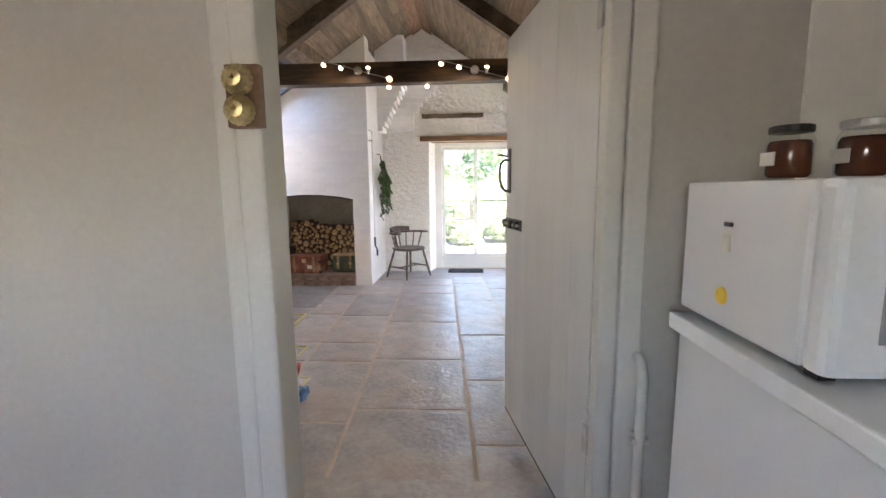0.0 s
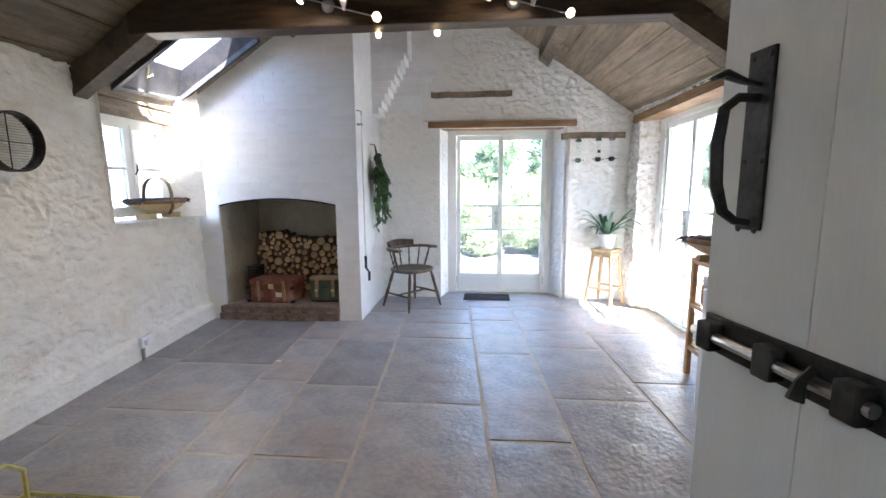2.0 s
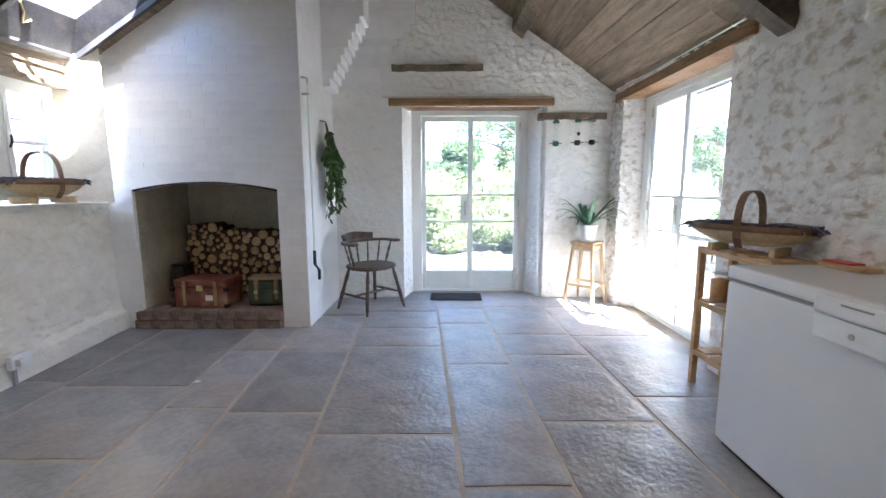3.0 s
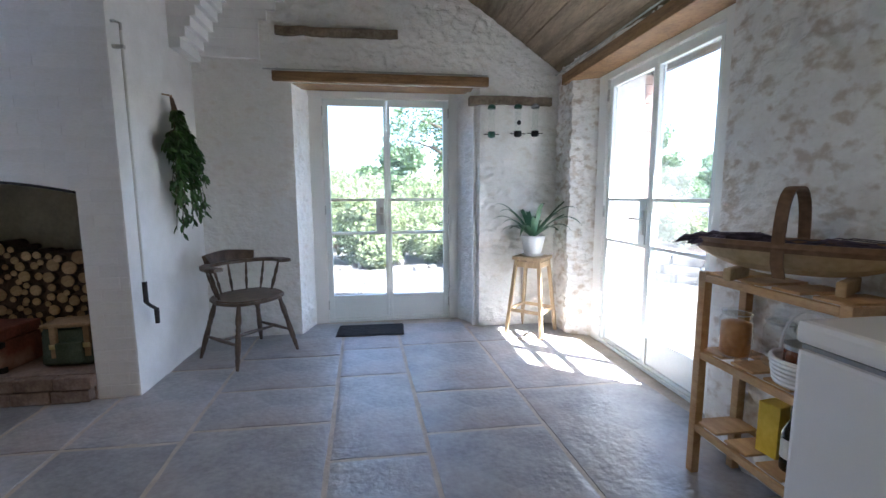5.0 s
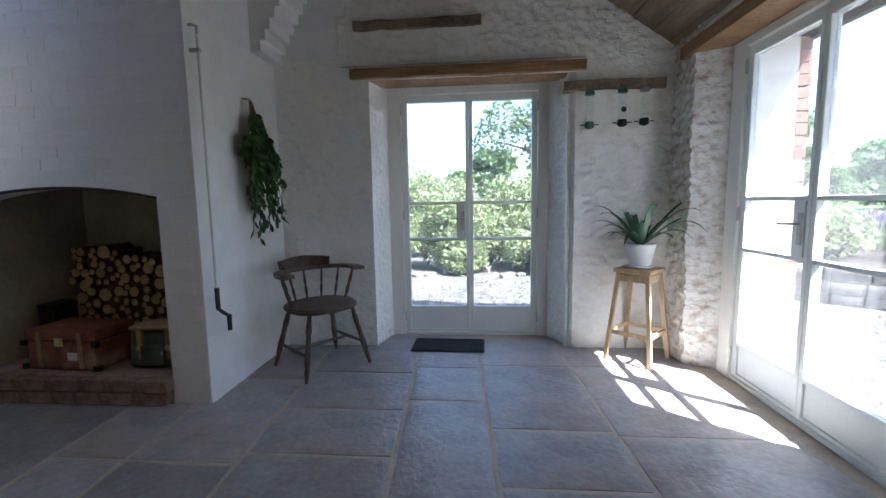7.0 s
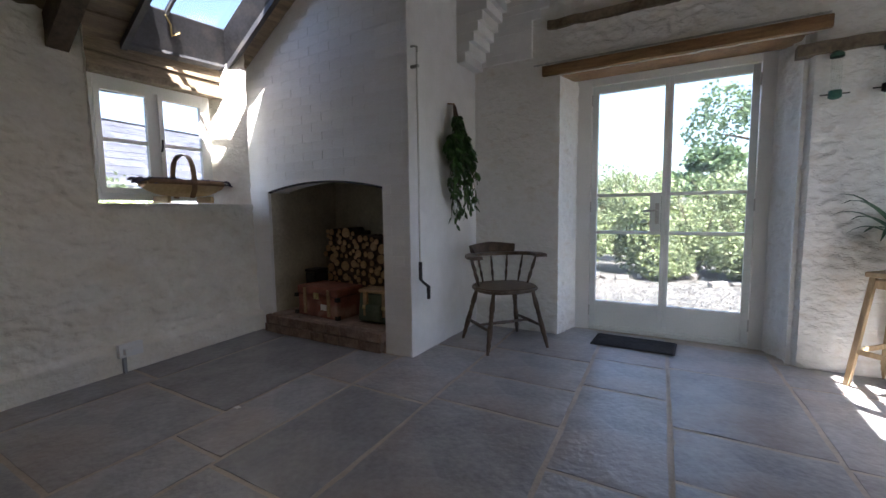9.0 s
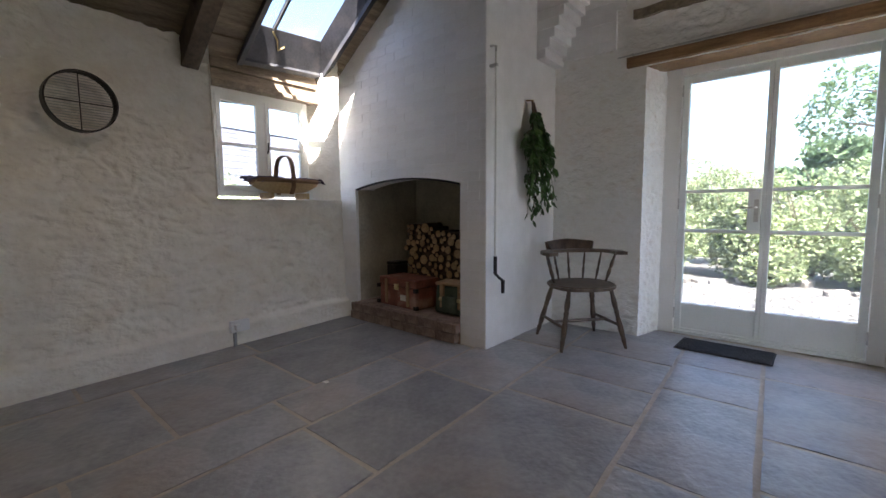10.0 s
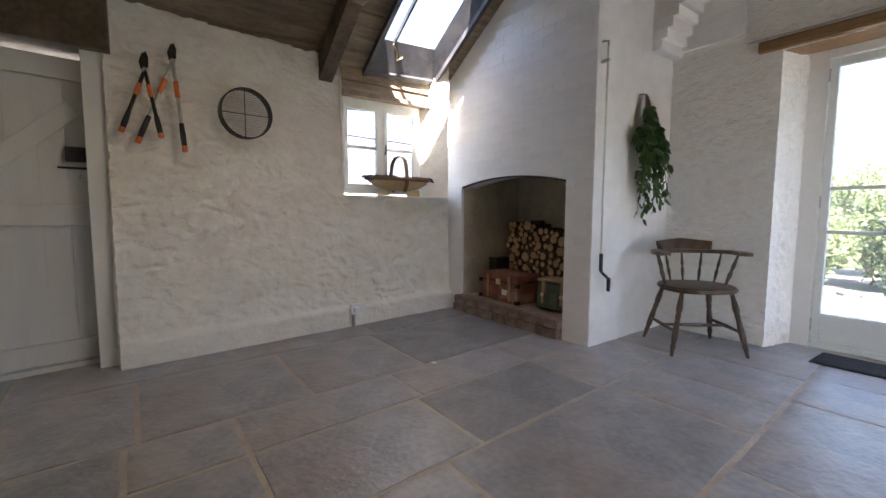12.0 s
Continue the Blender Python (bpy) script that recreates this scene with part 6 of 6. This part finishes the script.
ball("lemon", (0.0, 4.93, 0.505), 0.036, YELLOW_TOY, "bright yellow lemon in the wire basket", "lemon")
ball("onion", (-0.09, 4.90, 0.505), 0.036, ONION, "papery orange-brown onion in the wire basket", "onion")
cloth = thing("brown_cloth", (-0.08, 5.08, 0.47), "crumpled brown paper bag in the wire basket", "paper bag")
bm = boxed(-0.09, 0.09, -0.10, 0.10, 0.0, 0.10, bevel=0.02)
bmesh.ops.subdivide_edges(bm, edges=bm.edges, cuts=2, use_grid_fill=True)
for v in bm.verts:
    v.co += 0.03 * noise.noise_vector(v.co * 14)
part("bag", bm, STRAP, cloth)
for k, (x, y, z, mt, c) in enumerate(((0.05, 4.98, 0.265, RED_TOY, "red"), (0.02, 5.10, 0.06, RED_TOY, "red"), (0.08, 5.06, 0.08, BLUE_TOY, "blue"), (-0.05, 5.02, 0.055, GREEN_TIN, "green"), (-0.08, 5.0, 0.28, PAPER, "clear"))):
    t = thing("packet", (x, y, z), f"crumpled {c} plastic packet in the wire basket", "packet", "packets in the rack", turn=k * 37)
    bm = boxed(-0.045, 0.045, -0.03, 0.03, -0.02, 0.06, bevel=0.012)
    bmesh.ops.subdivide_edges(bm, edges=bm.edges, cuts=1, use_grid_fill=True)
    for v in bm.verts:
        v.co += 0.022 * noise.noise_vector(v.co * 22 + Vector((k, 0, 0)))
    part("wrapper", bm, mt, t)

wbox = thing("wall_ledge_box", (0.0, 4.76, 0.86), "small white boxed ledge on the wall beside the doorway", "wall box")
part("box", boxed(-0.35, 0.105, -0.085, 0.09, 0, 0.10, bevel=0.005), PAINT_WHITE, wbox)
part("top_board", boxed(-0.355, 0.11, -0.085, 0.095, 0.101, 0.115, bevel=0.004), PAINT_WHITE, wbox)

sw = thing("light_switch", (0.569, 3.664, 1.628), "two fluted brass dolly switches on a wooden block", "light switch")
part("block", boxed(-0.045, 0.045, -0.028, 0.0, -0.078, 0.078, bevel=0.004), TRUG_RIM, sw)
for z in (-0.037, 0.037):
    bm = bmesh.new()
    n = 32
    m = pose(-0.006, -0.028, z, 90, 0, 0)
    rings = []
    for r, h in ((0.036, 0), (0.038, 0.008), (0.034, 0.024), (0.020, 0.034), (0.008, 0.036)):
        rings.append([bm.verts.new(m @ Vector(((r * (1 + (0.05 if k % 2 else -0.02) * (r > 0.015))) * math.cos(2 * math.pi * k / n), (r * (1 + (0.05 if k % 2 else -0.02))) * math.sin(2 * math.pi * k / n), h))) for k in range(n)])
    for a, b in zip(rings, rings[1:]):
        for k in range(n):
            bm.faces.new((a[k], a[(k + 1) % n], b[(k + 1) % n], b[k]))
    bm.faces.new(rings[0])
    bm.faces.new(rings[-1][::-1])
    dome = part("dome", bm, BRASS, sw, "fluted brass dome")
    part("toggle", tube(bmesh.new(), [m @ Vector((0, 0, 0.036)), m @ Vector((0, 0.004, 0.05))], [0.005, 0.007], 8), BRASS, dome)

fr = thing("fridge", (2.03, 3.28, 0.12), "white under-counter fridge with a pale worktop", "fridge")
part("body", boxed(-0.335, 0.33, -0.38, 0.37, 0.0, 0.895, bevel=0.006), ENAMEL, fr)
part("worktop", boxed(-0.355, 0.34, -0.42, 0.39, 0.897, 0.94, bevel=0.006), PLASTIC, fr)
part("door", boxed(-0.33, 0.33, -0.41, -0.382, 0.05, 0.89, bevel=0.006), ENAMEL, fr)
mw = thing("microwave_oven", (1.975, 3.465, 1.078), "white microwave oven with rounded edges on the worktop", "microwave")
part("casing", boxed(-0.275, 0.275, -0.20, 0.20, 0.0, 0.32, bevel=0.008), ENAMEL, mw)
face = part("front", boxed(-0.275, 0.275, -0.255, -0.202, 0.0, 0.322, bevel=0.016), PLASTIC, mw)
part("window", boxed(-0.20, 0.10, -0.258, -0.250, 0.06, 0.27, bevel=0.004), GREY_PLASTIC, face)
part("keypad", boxed(0.15, 0.25, -0.258, -0.250, 0.05, 0.28, bevel=0.003), GREY_PLASTIC, face)
for x in (-0.24, 0.24):
    part("foot", boxed(x - 0.015, x + 0.015, -0.22, -0.19, -0.015, -0.001), RUBBER, mw)
mg = thing("bottle_magnet", (1.6995, 3.478, 1.275), "small bottle-shaped fridge magnet on the microwave", "magnet")
part("bottle", box(boxed(-0.006, 0.0, -0.014, 0.014, -0.028, 0.012, bevel=0.002), -0.006, 0, -0.007, 0.007, 0.0125, 0.026, 0.002), PAPER, mg)
part("stopper", boxed(-0.007, 0.0, -0.012, 0.012, 0.0265, 0.036, bevel=0.002), IRON, mg)
mg = thing("lemon_magnet", (1.6995, 3.487, 1.148), "small yellow fruit magnet on the microwave", "magnet")
part("fruit", lathe(bmesh.new(), [(0.020, 0), (0.018, 0.005), (0.010, 0.009)], 16, pose(0, 0, 0, 0, -90, 0)), YELLOW_TOY, mg)
for k, (x, y, lab) in enumerate(((1.80, 3.47, 0), (1.885, 3.40, 1))):
    j = thing("jam_jar", (x, y, 1.401), "lidded jar of dark preserve on the microwave", "jar", "jam jars")
    j.scale = (0.95, 0.95, 0.9)
    part("contents", lathe(bmesh.new(), [(0.034, 0.003), (0.040, 0.01), (0.040, 0.075), (0.036, 0.085)], 20), JAM, j, smooth=True)
    part("glass", lathe(bmesh.new(), [(0.036, 0.0), (0.043, 0.008), (0.043, 0.085), (0.036, 0.098), (0.036, 0.102)], 20), JAR_GLASS, j, smooth=True)
    part("lid", lathe(bmesh.new(), [(0.039, 0.1025), (0.040, 0.105), (0.040, 0.117), (0.037, 0.119)], 20), IRON if k == 0 else STEEL, j)
    part("label", boxed(-0.0455, -0.0435, -0.022, 0.022, 0.03, 0.06), PAPER, j)


# ---- laid pieces: flagstones and painted bricks ----
floor = bpy.data.objects["floor"]
rnd = random.Random(17)


def flag_x(x, y):
    return x - 0.055 * (y - 7.5)


COLUMNS = [(-2.12, -1.50, (4.25, 5.3, 6.45, 7.5, 8.62)), (-1.50, -0.67, (4.25, 5.05, 5.87, 6.67, 7.43, 8.62)), (-0.67, -0.28, (4.25, 5.0, 5.82, 6.25, 7.15, 8.05, 8.62)),
           (-0.28, 0.28, (4.25, 4.9, 5.82, 6.25, 7.1, 8.05, 9.0, 9.72)), (0.28, 1.02, (4.25, 5.07, 5.88, 6.88, 8.14, 8.6, 9.14, 10.0)), (1.02, 1.50, (4.25, 4.7, 5.5, 6.48, 7.78, 8.73, 9.25, 10.0)),
           (1.50, 2.15, (4.25, 5.1, 6.0, 7.0, 7.95, 8.42, 9.3, 9.9)), (2.15, 3.02, (4.25, 5.3, 6.2, 7.28, 8.38, 9.3, 9.74))]
for xa, xb, ys in COLUMNS:
    for y0, y1 in zip(ys, ys[1:]):
        g = 0.0125
        cx, cy = flag_x((xa + xb) / 2, (y0 + y1) / 2), (y0 + y1) / 2
        w, h = (xb - xa) / 2 - g, (y1 - y0) / 2 - g
        bm = bmesh.new()
        n, k = max(3, round(w / 0.014)), max(3, round(h / 0.014))
        bow, rough = rnd.uniform(0, 9), rnd.choice((0.0012, 0.0022, 0.0034))

        def spot(u, v):
            sx, sy = 2 * u - 1, 2 * v - 1
            x, y = sx * w, sy * h
            x += -0.055 * y + 0.006 * noise.noise(Vector((y * 5 + bow, sx * 3, 0)))
            y += 0.006 * noise.noise(Vector((x * 5, bow, sy * 3)))
            e = min(1 - abs(sx), (1 - abs(sy)) * h / w) * w
            z = 0.0 - 0.003 * max(0.0, 1 - e / 0.02) ** 2 + 0.0035 * noise.noise(Vector((x * 4 + cx * 3, y * 4 + cy * 3, bow))) + rough * (noise.noise(Vector((x * 11, y * 11, bow))) - 1.3 * max(0.0, noise.noise(Vector((x * 23, y * 19, bow + 4))) - 0.25))
            return Vector((x, y, z))

        sheet(bm, spot, n, k)
        rim = [e for e in bm.edges if e.is_boundary]
        for e in rim:
            e.smooth = False
        ext = bmesh.ops.extrude_edge_only(bm, edges=rim)
        for v in [q for q in ext["geom"] if isinstance(q, bmesh.types.BMVert)]:
            v.co.z = -0.02
        dark = (-0.3 < xa < -0.2 and 7.0 < y0 < 8.0) or (xa < -1.4 and y0 > 7.3)
        ob = new("flagstone", finish("flagstone", bm, FLAG_DARK if dark else FLAG))
        ob.parent = floor
        ob.location = (cx, cy, rnd.uniform(-0.0012, 0.0006))

brick_mesh = finish("brick", boxed(-0.5, 0.5, -0.5, 0.5, -0.5, 0.5, bevel=0.05), BRICK_WHITE)
for row in range(44):
    z = 0.04 + row * 0.075
    x = CH_L + (0.11 if row % 2 else 0.0)
    while x < CH_R - 0.02:
        xb = min(x + 0.225, CH_R - 0.003)
        lo, hi = z - 0.036, z + 0.036
        top = roof_z(x, CHIM) - 0.01
        a, b = x, xb
        clear = True
        if lo < CROWN + 0.0 and not (b < FB_L or a > FB_R):
            if lo < SPRING - 0.01:
                if a < FB_L - 0.03:
                    b = FB_L - 0.004
                elif b > FB_R + 0.03:
                    a = FB_R + 0.004
                else:
                    clear = False
            else:
                clear = lo > max(arch_z(max(min(q, FB_R), FB_L)) for q in (a, b, (a + b) / 2)) + 0.004
        if clear and hi < top and b - a > 0.03:
            o = new("brick", brick_mesh)
            o.parent = chimney
            o.matrix_world = pose((a + b) / 2, CHIM + 0.0032 + rnd.uniform(-0.0014, 0.0010), z, rnd.uniform(-0.3, 0.3), rnd.uniform(-0.4, 0.4), rnd.uniform(-0.3, 0.3)) @ Matrix.Diagonal((b - a - 0.004, 0.012, 0.069, 1))
        x += 0.225
